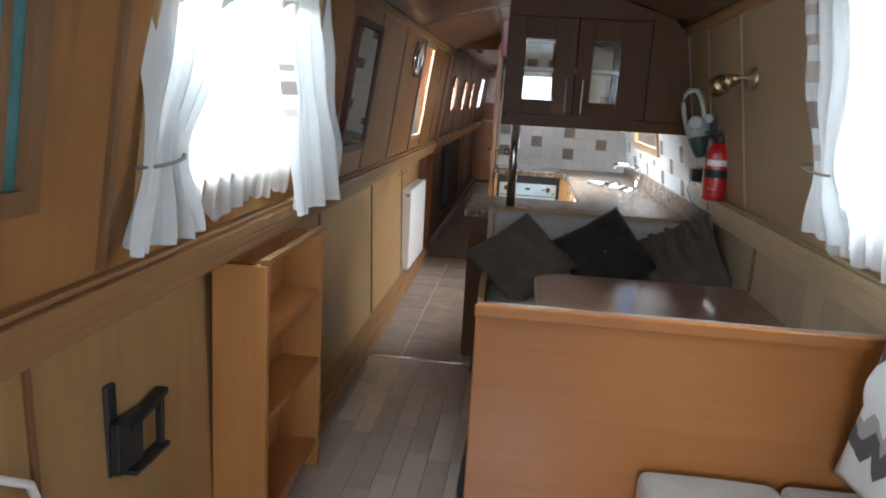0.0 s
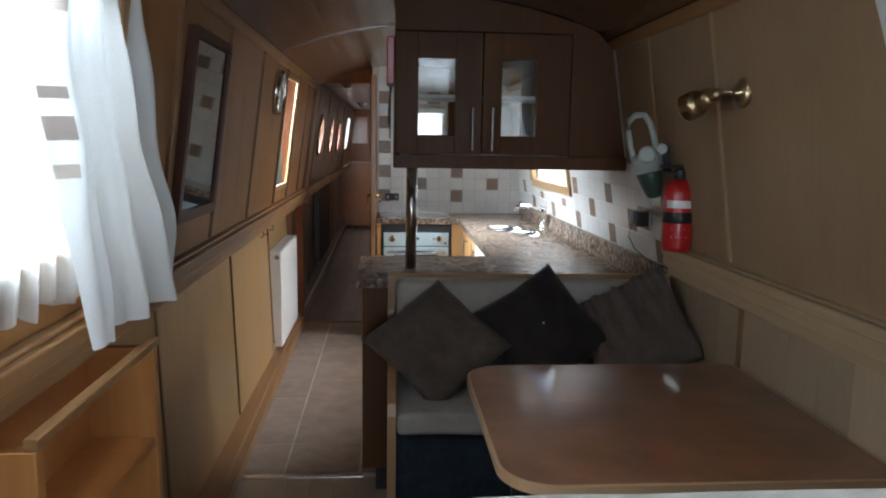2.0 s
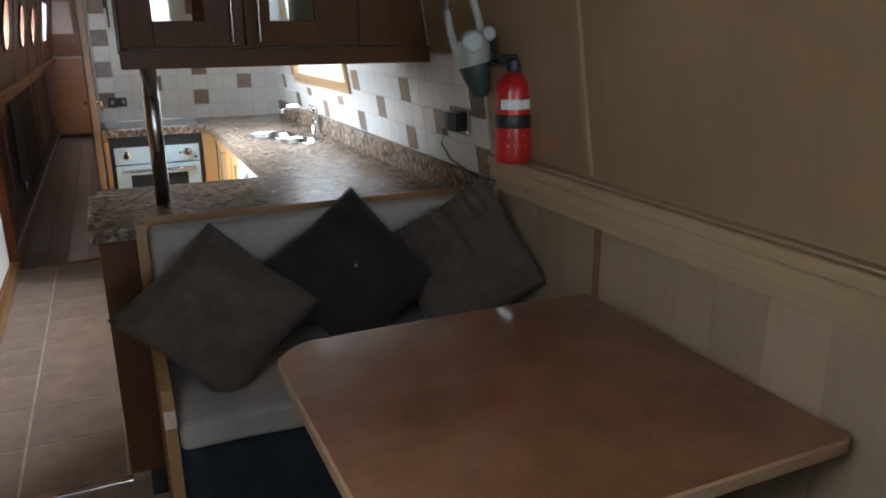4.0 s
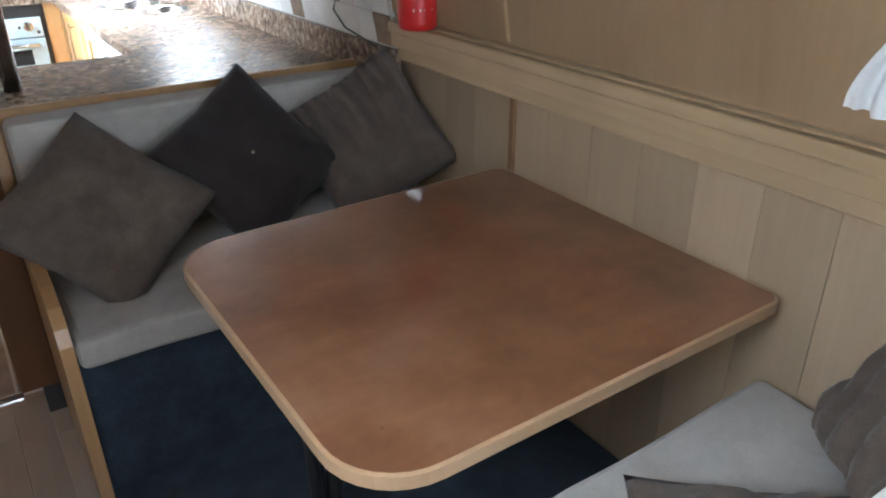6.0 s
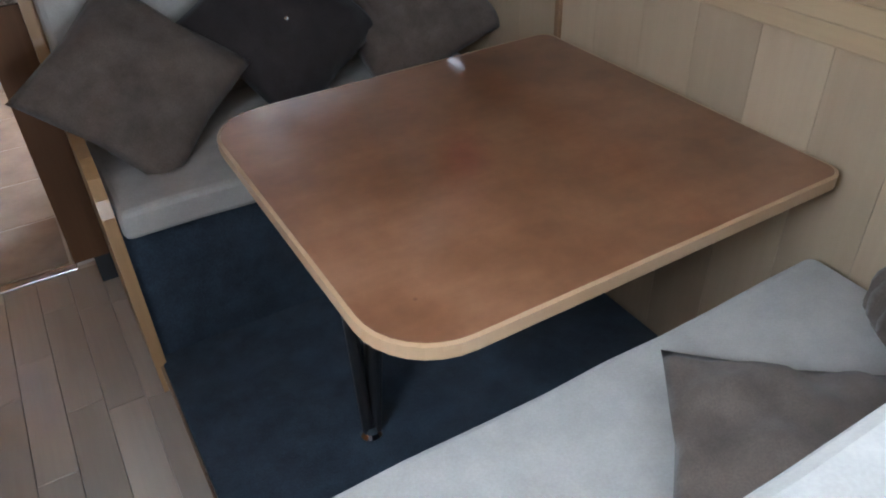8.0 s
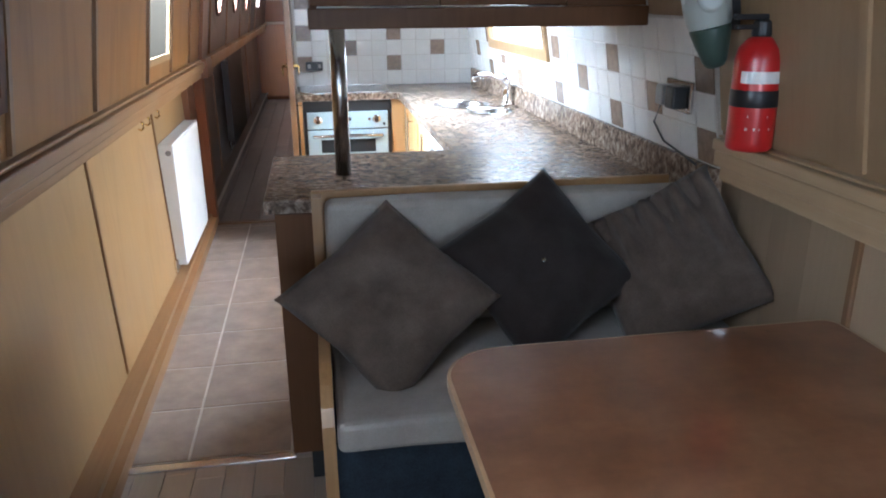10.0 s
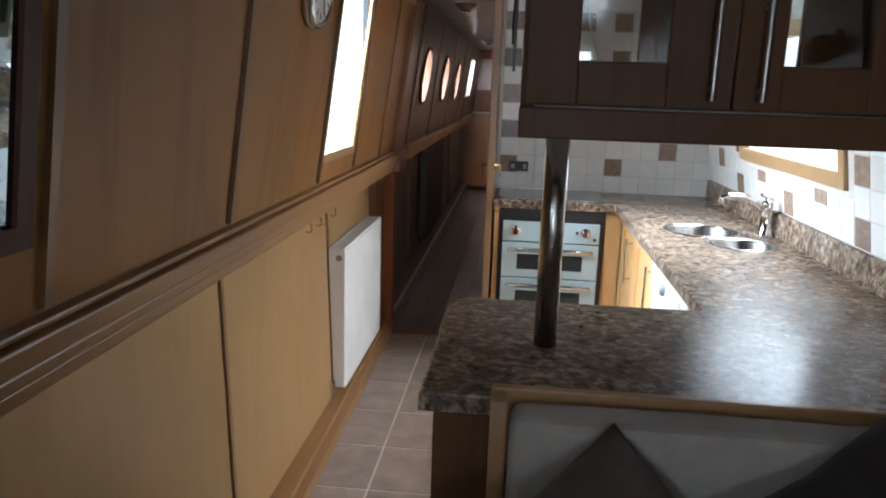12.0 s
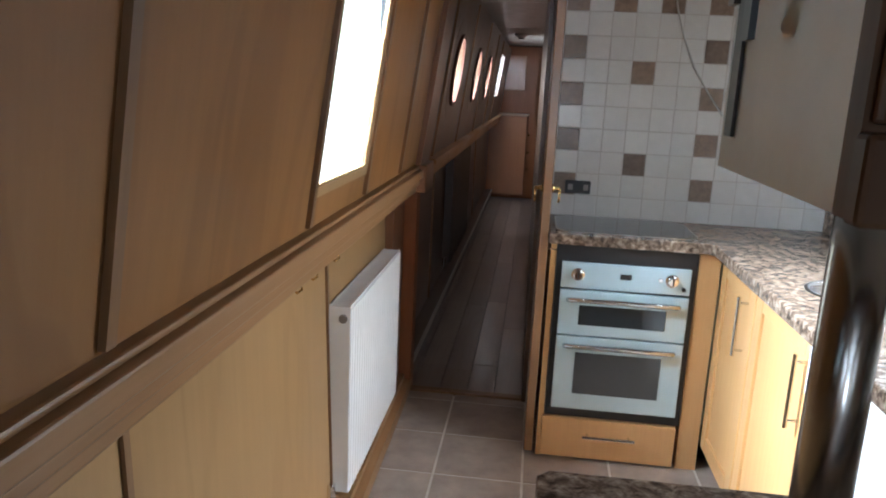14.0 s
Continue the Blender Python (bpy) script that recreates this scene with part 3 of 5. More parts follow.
# corridor beyond
bm = bmesh.new()
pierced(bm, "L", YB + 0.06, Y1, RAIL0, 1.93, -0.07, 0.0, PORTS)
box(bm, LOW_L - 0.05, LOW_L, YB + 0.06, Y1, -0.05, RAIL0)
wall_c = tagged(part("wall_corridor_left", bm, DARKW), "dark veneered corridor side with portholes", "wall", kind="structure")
for y in (8.02, 9.05, 10.25, 11.4, 12.25):
    bm = bmesh.new()
    lean(bm, "L", y - 0.012, y + 0.012, 1.101, 1.9, -0.002, 0.012)
    part("strip", bm, STRIP, wall_c)
    part("strip", boxed(LOW_L, LOW_L + 0.012, y - 0.012, y + 0.012, 0.106, 1.009), STRIP, wall_c)
bm = bmesh.new()
x = left_x(1.15)
box(bm, LOW_L - 0.02, x + 0.01, YB + 0.06, Y1, 1.01, 1.075, 0.008)
box(bm, LOW_L - 0.02, x + 0.035, YB + 0.06, Y1, 1.0755, 1.10, 0.006)
tagged(part("trim_rail_corridor", bm, OAK_RAIL), "dark oak rail along the corridor side", "rail", kind="structure")
bm = bmesh.new()
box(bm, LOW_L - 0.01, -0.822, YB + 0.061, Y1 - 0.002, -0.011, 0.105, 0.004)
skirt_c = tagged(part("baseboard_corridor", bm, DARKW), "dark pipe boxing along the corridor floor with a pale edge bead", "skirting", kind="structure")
part("edge_bead", boxed(-0.8215, -0.808, YB + 0.061, Y1 - 0.002, 0.085, 0.11, bev=0.003), plain("worn_pale_bead", (0.48, 0.43, 0.38), 0.4), skirt_c, "worn pale edge bead")
bm = bmesh.new()
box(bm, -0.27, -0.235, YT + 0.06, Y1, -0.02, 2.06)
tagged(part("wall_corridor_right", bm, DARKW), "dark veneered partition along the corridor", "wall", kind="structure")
bm = bmesh.new()
box(bm, LOW_L, -0.27, YB, Y1, -0.06, -0.012)
floor_c = tagged(part("floor_corridor", bm, BLACK), "dark laminate corridor floor", "floor", kind="structure")
bm = bmesh.new()
for y0, y1 in ((YB + 0.06, 9.6), (9.6, 11.6), (11.6, Y1)):
    box(bm, -0.75, -0.27, y0 + 0.006, y1 - 0.006, 1.985, 2.03)
box(bm, -0.95, -0.2, YB + 0.06, Y1, 2.03, 2.06)
tagged(part("ceiling_corridor", bm, plain("ceiling_panel_white", (0.62, 0.58, 0.53), 0.25, vary=0.06)), "glossy pale corridor ceiling panels with dark joints", "ceiling", kind="structure")
bm = bmesh.new()
box(bm, -0.80, -0.74, YB + 0.06, Y1, 1.90, 2.0, 0.006)
tagged(part("trim_cornice_corridor", bm, STRIP), "dark moulding below the corridor ceiling", "trim", kind="structure")
bm = bmesh.new()
box(bm, -1.0, -0.2, Y1, Y1 + 0.05, -0.02, 2.1)
tagged(part("wall_stern", bm, REDW), "red-brown stern bulkhead at the corridor's end", "wall", kind="structure")


# ---------- dinette ----------
def prism(bm, outline, axis, a, b):
    """An outline of 2D points pushed from a to b along an axis."""
    def p(u, v, w):
        return {"x": (w, u, v), "y": (u, w, v), "z": (u, v, w)}[axis]
    lo = [bm.verts.new(p(u, v, a)) for u, v in outline]
    hi = [bm.verts.new(p(u, v, b)) for u, v in outline]
    n = len(outline)
    bm.faces.new(lo[::-1])
    bm.faces.new(hi)
    for k in range(n):
        bm.faces.new((lo[k], lo[(k + 1) % n], hi[(k + 1) % n], hi[k]))
    return lo + hi


def soften(bm, offset=0.004, seg=2, angle=35):
    es = [e for e in bm.edges if len(e.link_faces) == 2 and e.calc_face_angle(0) > radians(angle)]
    bmesh.ops.bevel(bm, geom=es, offset=offset, segments=seg, affect="EDGES", profile=0.5)


def pad(x0, x1, y0, y1, z0, z1, r=0.03, sag=0.006, seed=0):
    """An upholstered block: rounded, slightly uneven."""
    bm = bmesh.new()
    box(bm, x0, x1, y0, y1, z0, z1)
    bmesh.ops.bevel(bm, geom=bm.edges[:], offset=r, segments=4, affect="EDGES", profile=0.6)
    bmesh.ops.subdivide_edges(bm, edges=[e for e in bm.edges if e.calc_length() > 0.15], cuts=7, use_grid_fill=True)
    for v in bm.verts:
        n = noise.noise(v.co * 5.0 + Vector((seed, 0, 0)))
        v.co += Vector((noise.noise(v.co * 9 + Vector((3, seed, 0))) * sag * 0.5, n * sag * 0.6, n * sag))
    return bm


platform = thing("dinette_platform", (0.45, 3.8, 0), "navy-carpeted raised platform under the dinette", "platform")
part("base", boxed(-0.09, LOW_R - 0.012, 2.83, 4.86, -0.01, 0.10), STRIP, platform)
part("carpet", boxed(-0.112, LOW_R - 0.012, 2.83, 4.86, 0.10, 0.122, bev=0.006), CARPET, platform, "worn navy carpet")
part("edge_strip", boxed(-0.121, -0.112, 3.42, 4.26, 0.098, 0.126, bev=0.002), STEEL, platform, "bright metal edging strip")


def arm_outline(y_back, y_front, s, top, drop=0.0):
    """The side board of a bench seen from the aisle: tall at the back, stepping down to the arm."""
    pts = [(y_back, 0.03), (y_front, 0.03), (y_front, 0.56 - drop), (y_front + s * 0.012, 0.60 - drop), (y_front + s * 0.05, 0.635 - drop), (y_front + s * 0.12, 0.655 - drop),
           (y_back - s * 0.13, 0.66 - drop), (y_back - s * 0.085, 0.70), (y_back - s * 0.07, 0.80), (y_back - s * 0.065, top), (y_back, top)]
    return pts


def bench(name, y_back, y_front, s, top, x0, label, seat_label):
    """A bench seat; s is the way from its front to its back."""
    b = thing(name, (0.45, (y_back + y_front) / 2, 0.122), label, "bench seat", "dinette benches")
    bm = bmesh.new()
    prism(bm, arm_outline(y_back, y_front + (0.02 if s > 0 else -0.10), s, top, 0.0 if s > 0 else 0.07), "x", x0, x0 + 0.028)
    soften(bm, 0.005)
    part("end_panel", bm, BENCHW, b)
    part("seat_box", boxed(x0 + 0.028, LOW_R - 0.012, *sorted((y_front + s * 0.05, y_back - s * 0.03)), 0.122, 0.496), CARPET, b, "navy-carpeted seat box")
    part("seat_cushion", pad(x0 + 0.032, LOW_R - 0.015, *sorted((y_front if s > 0 else y_front, y_back - s * 0.11)), 0.498, 0.576, 0.026, 0.006, 1), CREAM, b, seat_label)
    part("back_cushion", pad(x0 + 0.034, LOW_R - 0.03, *sorted((y_back - s * 0.025, y_back - s * 0.115)), 0.54, top - 0.005, 0.03, 0.008, 4), CREAM, b, "cream back cushion")
    return b


BENCHW = wood("bench_oak", (0.44, 0.26, 0.115), (0.3, 0.165, 0.065), "z", 0.35, 0.5, 0.3)
far_bench = bench("bench_seat", 4.872, 4.25, 1, 0.93, -0.132, "bench seat with cream cushions against the galley peninsula", "cream seat cushion")
part("back_board", boxed(-0.132, LOW_R - 0.04, 4.852, 4.872, 0.3, 0.938, bev=0.004), BENCHW, far_bench)
near_bench = bench("bench_seat", 2.815, 3.365, -1, 0.968, -0.062, "bench seat with cream cushions and a pine back board", "cream seat cushion")
part("back_board", boxed(-0.062, LOW_R - 0.012, 2.791, 2.815, 0.02, 0.986, bev=0.004), PINEB, near_bench, "varnished orange pine back board")
part("top_lip", boxed(-0.065, LOW_R - 0.14, 2.777, 2.7905, 0.958, 0.989, bev=0.004), PINEB, near_bench)

# table
table = thing("dining_table", (0.58, 3.74, 0.122), "reddish brown dining table with rounded corners and pale edge", "table")


def rounded(x0, x1, y0, y1, r_in, r_out, n=8):
    pts = []
    for cx, cy, r, a in ((x1 - r_out, y1 - r_out, r_out, 0), (x0 + r_in, y1 - r_in, r_in, 90), (x0 + r_in, y0 + r_in, r_in, 180), (x1 - r_out, y0 + r_out, r_out, 270)):
        pts += [(cx + r * math.cos(radians(a + 90 * k / n)), cy + r * math.sin(radians(a + 90 * k / n))) for k in range(n + 1)]
    return pts


bm = bmesh.new()
prism(bm, rounded(0.116, 0.988, 3.357, 4.193, 0.118, 0.03), "z", 0.734, 0.7575)
part("tabletop", bm, TABLEW, table)
bm = bmesh.new()
out, inn = rounded(0.109, 0.995, 3.350, 4.200, 0.125, 0.037), rounded(0.1155, 0.9885, 3.3565, 4.1935, 0.1185, 0.0305)
n = len(out)
vs = [[bm.verts.new((x, y, z)) for x, y in o] for o, z in ((out, 0.733), (out, 0.756), (inn, 0.758), (inn, 0.733))]
for a, b in ((0, 1), (1, 2), (2, 3), (3, 0)):
    for k in range(n):
        bm.faces.new((vs[a][k], vs[a][(k + 1) % n], vs[b][(k + 1) % n], vs[b][k]))
part("edge_lipping", bm, EDGEW, table, "pale wooden edge lipping")
bm = bmesh.new()
tube(bm, (0.225, 3.785, 0.14), (0.205, 3.775, 0.732), 0.013)
tube(bm, (0.238, 3.785, 0.14), (0.32, 3.845, 0.733), 0.017, 0.026)
part("leg", bm, BLACK, table, "black folding metal leg")
bm = bmesh.new()
lathe(bm, [(0.026, 0.122), (0.026, 0.132), (0.019, 0.142), (0.016, 0.16)], (0.231, 3.785, 0), 16)
part("foot", bm, CHROME, table, "chrome floor socket")
part("wall_batten", boxed(LOW_R - 0.04, LOW_R - 0.012, 3.45, 4.12, 0.69, 0.732), BENCHW, table)


# scatter cushions
def cushion(name, centre, size, puff, rx, ry, rz, mat, label, seed, gather=0.0, group="scatter cushions"):
    """A knife-edged square cushion, stuffed in the middle, with pulled corners and creases."""
    n = 22
    bm = bmesh.new()
    m = pose(*centre, rx, 0, rz) @ Matrix.Rotation(radians(ry), 4, "Z")
    grids = []
    for side in (1, -1):
        g = []
        for i in range(n + 1):
            row = []
            for j in range(n + 1):
                u, v = 2 * i / n - 1, 2 * j / n - 1
                if side < 0 and (i in (0, n) or j in (0, n)):
                    row.append(grids[0][i][j])
                    continue
                k = (1 - u * u) ** 0.55 * (1 - v * v) ** 0.55
                pinch = 1 - 0.15 * (1 - abs(u * v)) * (abs(u) ** 4 + abs(v) ** 4) / 2
                wr = noise.noise(Vector((u * 2.3 + seed, v * 2.3, side))) * 0.022 + noise.noise(Vector((u * 6 + seed, v * 6, side * 3))) * 0.008
                wr += gather * math.sin(u * 15 + 1.5 * v) * max(0, v + 0.35) * 0.03
                p = Vector((u * size / 2 * pinch, v * size / 2 * pinch, side * (puff * k + wr * min(1, k * 3))))
                row.append(bm.verts.new(m @ p))
            g.append(row)
        grids.append(g)
        for i in range(n):
            for j in range(n):
                q = (g[i][j], g[i + 1][j], g[i + 1][j + 1], g[i][j + 1])
                bm.faces.new(q if side > 0 else q[::-1])
    return single(name, bm, mat, label, "cushion", group, smooth=True)


cushion("cushion", (0.05, 4.555, 0.735), 0.40, 0.055, 44, 42, 0, BROWNC, "brown cloth scatter cushion leaning on its corner", 1.0)
cu = cushion("cushion", (0.45, 4.625, 0.765), 0.40, 0.062, 55, 34, 0, BLACKC, "near-black scatter cushion with a small centre button", 5.0)
bm = bmesh.new()
bmesh.ops.create_uvsphere(bm, u_segments=10, v_segments=6, radius=0.008, matrix=Matrix.Translation((0.447, 4.576, 0.799)))
b = part("button", bm, STEEL, None, "small pale button", smooth=True)
b.parent, b.matrix_parent_inverse = cu, cu.matrix_world.inverted()
cushion("cushion", (0.80, 4.585, 0.765), 0.40, 0.055, 64, 33, -32, BROWNC, "crumpled brown scatter cushion with gathered creases", 9.0, 1.6)
cushion("cushion", (0.545, 3.05, 0.612), 0.35, 0.036, 3, 0, -42, BROWNC, "brown scatter cushion lying on the cream seat", 12.0, 0.1)
cushion("cushion", (0.915, 3.06, 0.75), 0.38, 0.055, -58, 15, 35, BROWNC, "brown scatter cushion slumped in the bench corner", 15.0, 0.5)

# ---------- galley ----------
YF = 7.30


def worktop_mesh():
    bm = bmesh.new()
    outer = [(-0.262, 4.878), (0.956, 4.878), (0.956, 7.73), (-0.215, 7.73), (-0.215, 7.272), (0.36, 7.272), (0.38, 7.25), (0.38, 5.52), (0.365, 5.502), (-0.245, 5.502), (-0.262, 5.485)]
    holes = [SINK_A, SINK_B]
    loops = []
    for z in (WT, WT - 0.038):
        lv = [bm.verts.new((x, y, z)) for x, y in outer]
        le = [bm.edges.new((lv[k], lv[(k + 1) % len(lv)])) for k in range(len(lv))]
        hv, es = [], list(le)
        for cx, cy, r in holes:
            h = [bm.verts.new((cx + r * math.cos(2 * math.pi * k / 32), cy + r * math.sin(2 * math.pi * k / 32), z)) for k in range(32)]
            es += [bm.edges.new((h[k], h[(k + 1) % 32])) for k in range(32)]
            hv.append(h)
        bmesh.ops.triangle_fill(bm, edges=es, use_beauty=True)
        loops.append((lv, hv))
    for a, b in [(loops[0][0], loops[1][0])] + list(zip(loops[0][1], loops[1][1])):
        for k in range(len(a)):
            bm.faces.new((a[k], a[(k + 1) % len(a)], b[(k + 1) % len(b)], b[k]))
    bmesh.ops.recalc_face_normals(bm, faces=bm.faces)
    es = [e for e in bm.edges if len(e.link_faces) == 2 and abs(e.verts[0].co.z - WT) < 1e-4 and abs(e.verts[1].co.z - WT) < 1e-4 and e.calc_face_angle(0) > 1]
    bmesh.ops.bevel(bm, geom=es, offset=0.006, segments=3, affect="EDGES", profile=0.5)
    return bm


SINK_A, SINK_B = (0.645, 6.665, 0.135), (0.735, 6.405, 0.105)
worktop = single("worktop", worktop_mesh(), GRANITE, "brown speckled laminate galley worktop", "worktop")
part("butt_joint", boxed(0.43, 0.925, 6.06, 6.063, WT, WT + 0.0008), BLACK, worktop, "dark joint line")
upstand = thing("upstand", (0.94, 6.0, WT), "brown speckled upstand behind the worktop", "upstand")
for ya, yb in ((4.61, 6.0605), (6.0615, 7.72)):
    part("side_strip", boxed(0.91, 0.938, ya, yb, WT + 0.0005, 1.005, bev=0.004), GRANITE, upstand)

sink = thing("sink", (0.69, 6.55, WT), "stainless steel double round sink", "sink")
for cx, cy, r in (SINK_A, SINK_B):
    bm = bmesh.new()
    prof = [(r + 0.016, 0.001), (r + 0.014, 0.004), (r + 0.001, 0.003), (r - 0.004, -0.004), (r - 0.012, -0.09), (r - 0.04, -0.125), (0.02, -0.13)]
    rings = [[bm.verts.new((cx + q * math.cos(2 * math.pi * k / 32), cy + q * math.sin(2 * math.pi * k / 32), WT + h)) for k in range(32)] for q, h in prof]
    for a, b in zip(rings, rings[1:]):
        for k in range(32):
            bm.faces.new((a[k], a[(k + 1) % 32], b[(k + 1) % 32], b[k]))
    bm.faces.new(rings[-1])
    part("bowl", bm, STEEL, sink, smooth=True)
    part("drain", tubed((cx, cy, WT - 0.13), (cx, cy, WT - 0.125), 0.022), CHROME, sink)

tap = thing("mixer_tap", (0.875, 6.62, WT), "chrome mixer tap behind the sink", "tap")
bm = bmesh.new()
lathe(bm, [(0.03, 0), (0.03, 0.008), (0.024, 0.014), (0.023, 0.10), (0.026, 0.11), (0.024, 0.135), (0.012, 0.145)], (0.875, 6.62, WT + 0.0005), 20)
part("body", bm, CHROME, tap, smooth=True)
bm = bmesh.new()
pipe(bm, [(0.87, 6.62, WT + 0.09), (0.83, 6.61, WT + 0.13), (0.78, 6.60, WT + 0.152), (0.72, 6.59, WT + 0.155), (0.69, 6.585, WT + 0.148), (0.685, 6.584, WT + 0.125)], 0.014, 14)
part("spout", bm, CHROME, tap, smooth=True)
bm = bmesh.new()
box(bm, 0.84, 0.90, 6.612, 6.63, WT + 0.145, WT + 0.158, 0.005, turn=pose(0, 0, 0, 0, 25, 0))
part("lever", bm, CHROME, tap)


def bar_handle(parent, a, b, out, r=0.005, mat=None):
    """A steel bar handle from a to b, standing off by the vector out."""
    a, b, out = Vector(a), Vector(b), Vector(out)
    d = (b - a).normalized() * 0.02
    bm = bmesh.new()
    tube(bm, a + out - d, b + out + d, r * 1.15, seg=10)
    tube(bm, a, a + out, r * 0.9, seg=8)
    tube(bm, b, b + out, r * 0.9, seg=8)
    part("handle", bm, mat or STEEL, parent, "brushed steel bar handle")


def shaker(parent, x, y0, y1, z0, z1, mat):
    """A framed door facing the aisle side (-x)."""
    bm = bmesh.new()
    w = 0.062
    box(bm, x, x + 0.018, y0, y0 + w, z0, z1, 0.003)
    box(bm, x, x + 0.018, y1 - w, y1, z0, z1, 0.003)
    box(bm, x + 0.0003, x + 0.018, y0 + w, y1 - w, z0, z0 + w, 0.003)
    box(bm, x + 0.0003, x + 0.018, y0 + w, y1 - w, z1 - w, z1, 0.003)
    box(bm, x + 0.009, x + 0.016, y0 + w - 0.002, y1 - w + 0.002, z0 + w - 0.002, z1 - w + 0.002)
    return part("door", bm, mat, parent)


for y0, y1, hy in ((6.86, 7.285, 6.93), (6.355, 6.855, 6.40)):
    unit = thing("base_cabinet", (0.69, (y0 + y1) / 2, 0), "beech base cabinet with a framed door", "cabinet", "galley base cabinets")
    part("body", boxed(0.442, 0.945, y0, y1, 0.1, 0.868), BEECH, unit)
    part("plinth", boxed(0.50, 0.93, y0, y1, 0.0, 0.0995), STRIP, unit)
    d = shaker(unit, 0.422, y0 + 0.002, y1 - 0.002, 0.115, 0.862, BEECH)
    bar_handle(d, (0.422, hy, 0.63), (0.422, hy, 0.79), (-0.03, 0, 0))
unit = thing("base_cabinet", (0.69, 5.6, 0), "beech corner cabinet at the peninsula", "cabinet", "galley base cabinets")
part("body", boxed(0.442, 0.945, 5.50, 5.745, 0.1, 0.868), BEECH, unit)
part("plinth", boxed(0.47, 0.93, 5.50, 5.745, 0.0, 0.0995), STRIP, unit)
shaker(unit, 0.422, 5.502, 5.743, 0.115, 0.862, BEECH)

washer = thing("dishwasher", (0.69, 6.055, 0), "white under-counter dishwasher with a curved control panel", "dishwasher")
part("body", boxed(0.432, 0.94, 5.755, 6.351, 0.0, 0.862, bev=0.005), WHITE, washer)
part("door", boxed(0.410, 0.4315, 5.765, 6.341, 0.12, 0.73, bev=0.006), WHITE, washer)
bm = bmesh.new()
pts = [(5.765, 0.735), (6.341, 0.735), (6.341, 0.860), (5.765, 0.860)]
prism(bm, pts, "x", 0.4035, 0.4315)
soften(bm, 0.006)
panel = part("control_panel", bm, WHITE, washer)
bm = bmesh.new()
lathe(bm, [(0.020, 0), (0.020, -0.008), (0.014, -0.016)], (0.4033, 6.105, 0.80), 18, "x")
part("dial", bm, plain("grey_plastic", (0.3, 0.31, 0.32), 0.4), panel, "grey dial")
bm = bmesh.new()
prism(bm, [(5.865, 0.775), (5.985, 0.775), (6.015, 0.80), (5.985, 0.825), (5.865, 0.825), (5.845, 0.80)], "x", 0.4005, 0.4033)
part("handle_recess", bm, plain("pale_grey_plastic", (0.55, 0.56, 0.56), 0.35), panel, "pale grey grip")

# peninsula carcass
pen = thing("peninsula_cabinet", (0.2, 5.18, 0), "oak-sided peninsula cabinet under the worktop", "cabinet")
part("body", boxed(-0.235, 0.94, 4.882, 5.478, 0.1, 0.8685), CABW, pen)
part("plinth", boxed(-0.18, 0.93, 4.89, 5.44, 0.0, 0.0995), BLACK, pen)
bm = bmesh.new()
tube(bm, (-0.03, 5.165, WT + 0.001), (-0.03, 5.165, 1.398), 0.0245, seg=24)
pole = single("support_pole", bm, POLEM, "steel tube between the worktop and the wall cabinet", "pole", smooth=False)
for p in pole.data.polygons:
    p.use_smooth = len(p.vertices) == 4

# cooker housing
hous = thing("oven_housing", (0.08, 7.5, 0), "beech oven housing with a drawer below", "cabinet")
part("side", boxed(-0.205, -0.183, YF, 7.72, 0.0, 0.868), BEECH, hous)
part("side", boxed(0.341, 0.42, YF, 7.72, 0.0, 0.868), BEECH, hous)
part("back", boxed(-0.182, 0.34, 7.68, 7.70, 0.0, 0.868), BLACK, hous)
dr = part("drawer", boxed(-0.19, 0.326, YF - 0.02, 7.60, 0.012, 0.176, bev=0.003), BEECH, hous)
bar_handle(dr, (-0.01, YF - 0.02, 0.115), (0.15, YF - 0.02, 0.115), (0, -0.028, 0))

oven = thing("double_oven", (0.08, 7.45, 0.18), "silver-blue glass built-in double oven", "oven")
part("body", boxed(-0.18, 0.338, YF - 0.004, 7.66, 0.18, 0.868), BLACK, oven)
fas = part("fascia", boxed(-0.160, 0.315, YF - 0.022, YF - 0.0045, 0.706, 0.806, bev=0.003), SILVERG, oven, "pale blue-grey control fascia")
for x in (-0.098, 0.247):
    bm = bmesh.new()
    lathe(bm, [(0.025, 0), (0.025, -0.004), (0.019, -0.006), (0.018, -0.026), (0.015, -0.029)], (x, YF - 0.0222, 0.760), 24, "y")
    k = part("knob", bm, CHROME, fas, "chrome knob")
    part("pointer", boxed(x - 0.0025, x + 0.0025, YF - 0.0535, YF - 0.051, 0.748, 0.776), BLACK, fas)
for x, z in ((0.205, 0.760), (0.292, 0.730)):
    bm = bmesh.new()
    lathe(bm, [(0.008, 0), (0.008, -0.006), (0.006, -0.007)], (x, YF - 0.0222, z), 12, "y")
    part("button", bm, CHROME if x < 0.25 else BLACK, fas)
part("display", boxed(0.058, 0.098, YF - 0.0245, YF - 0.0222, 0.752, 0.772), BLACK, fas)
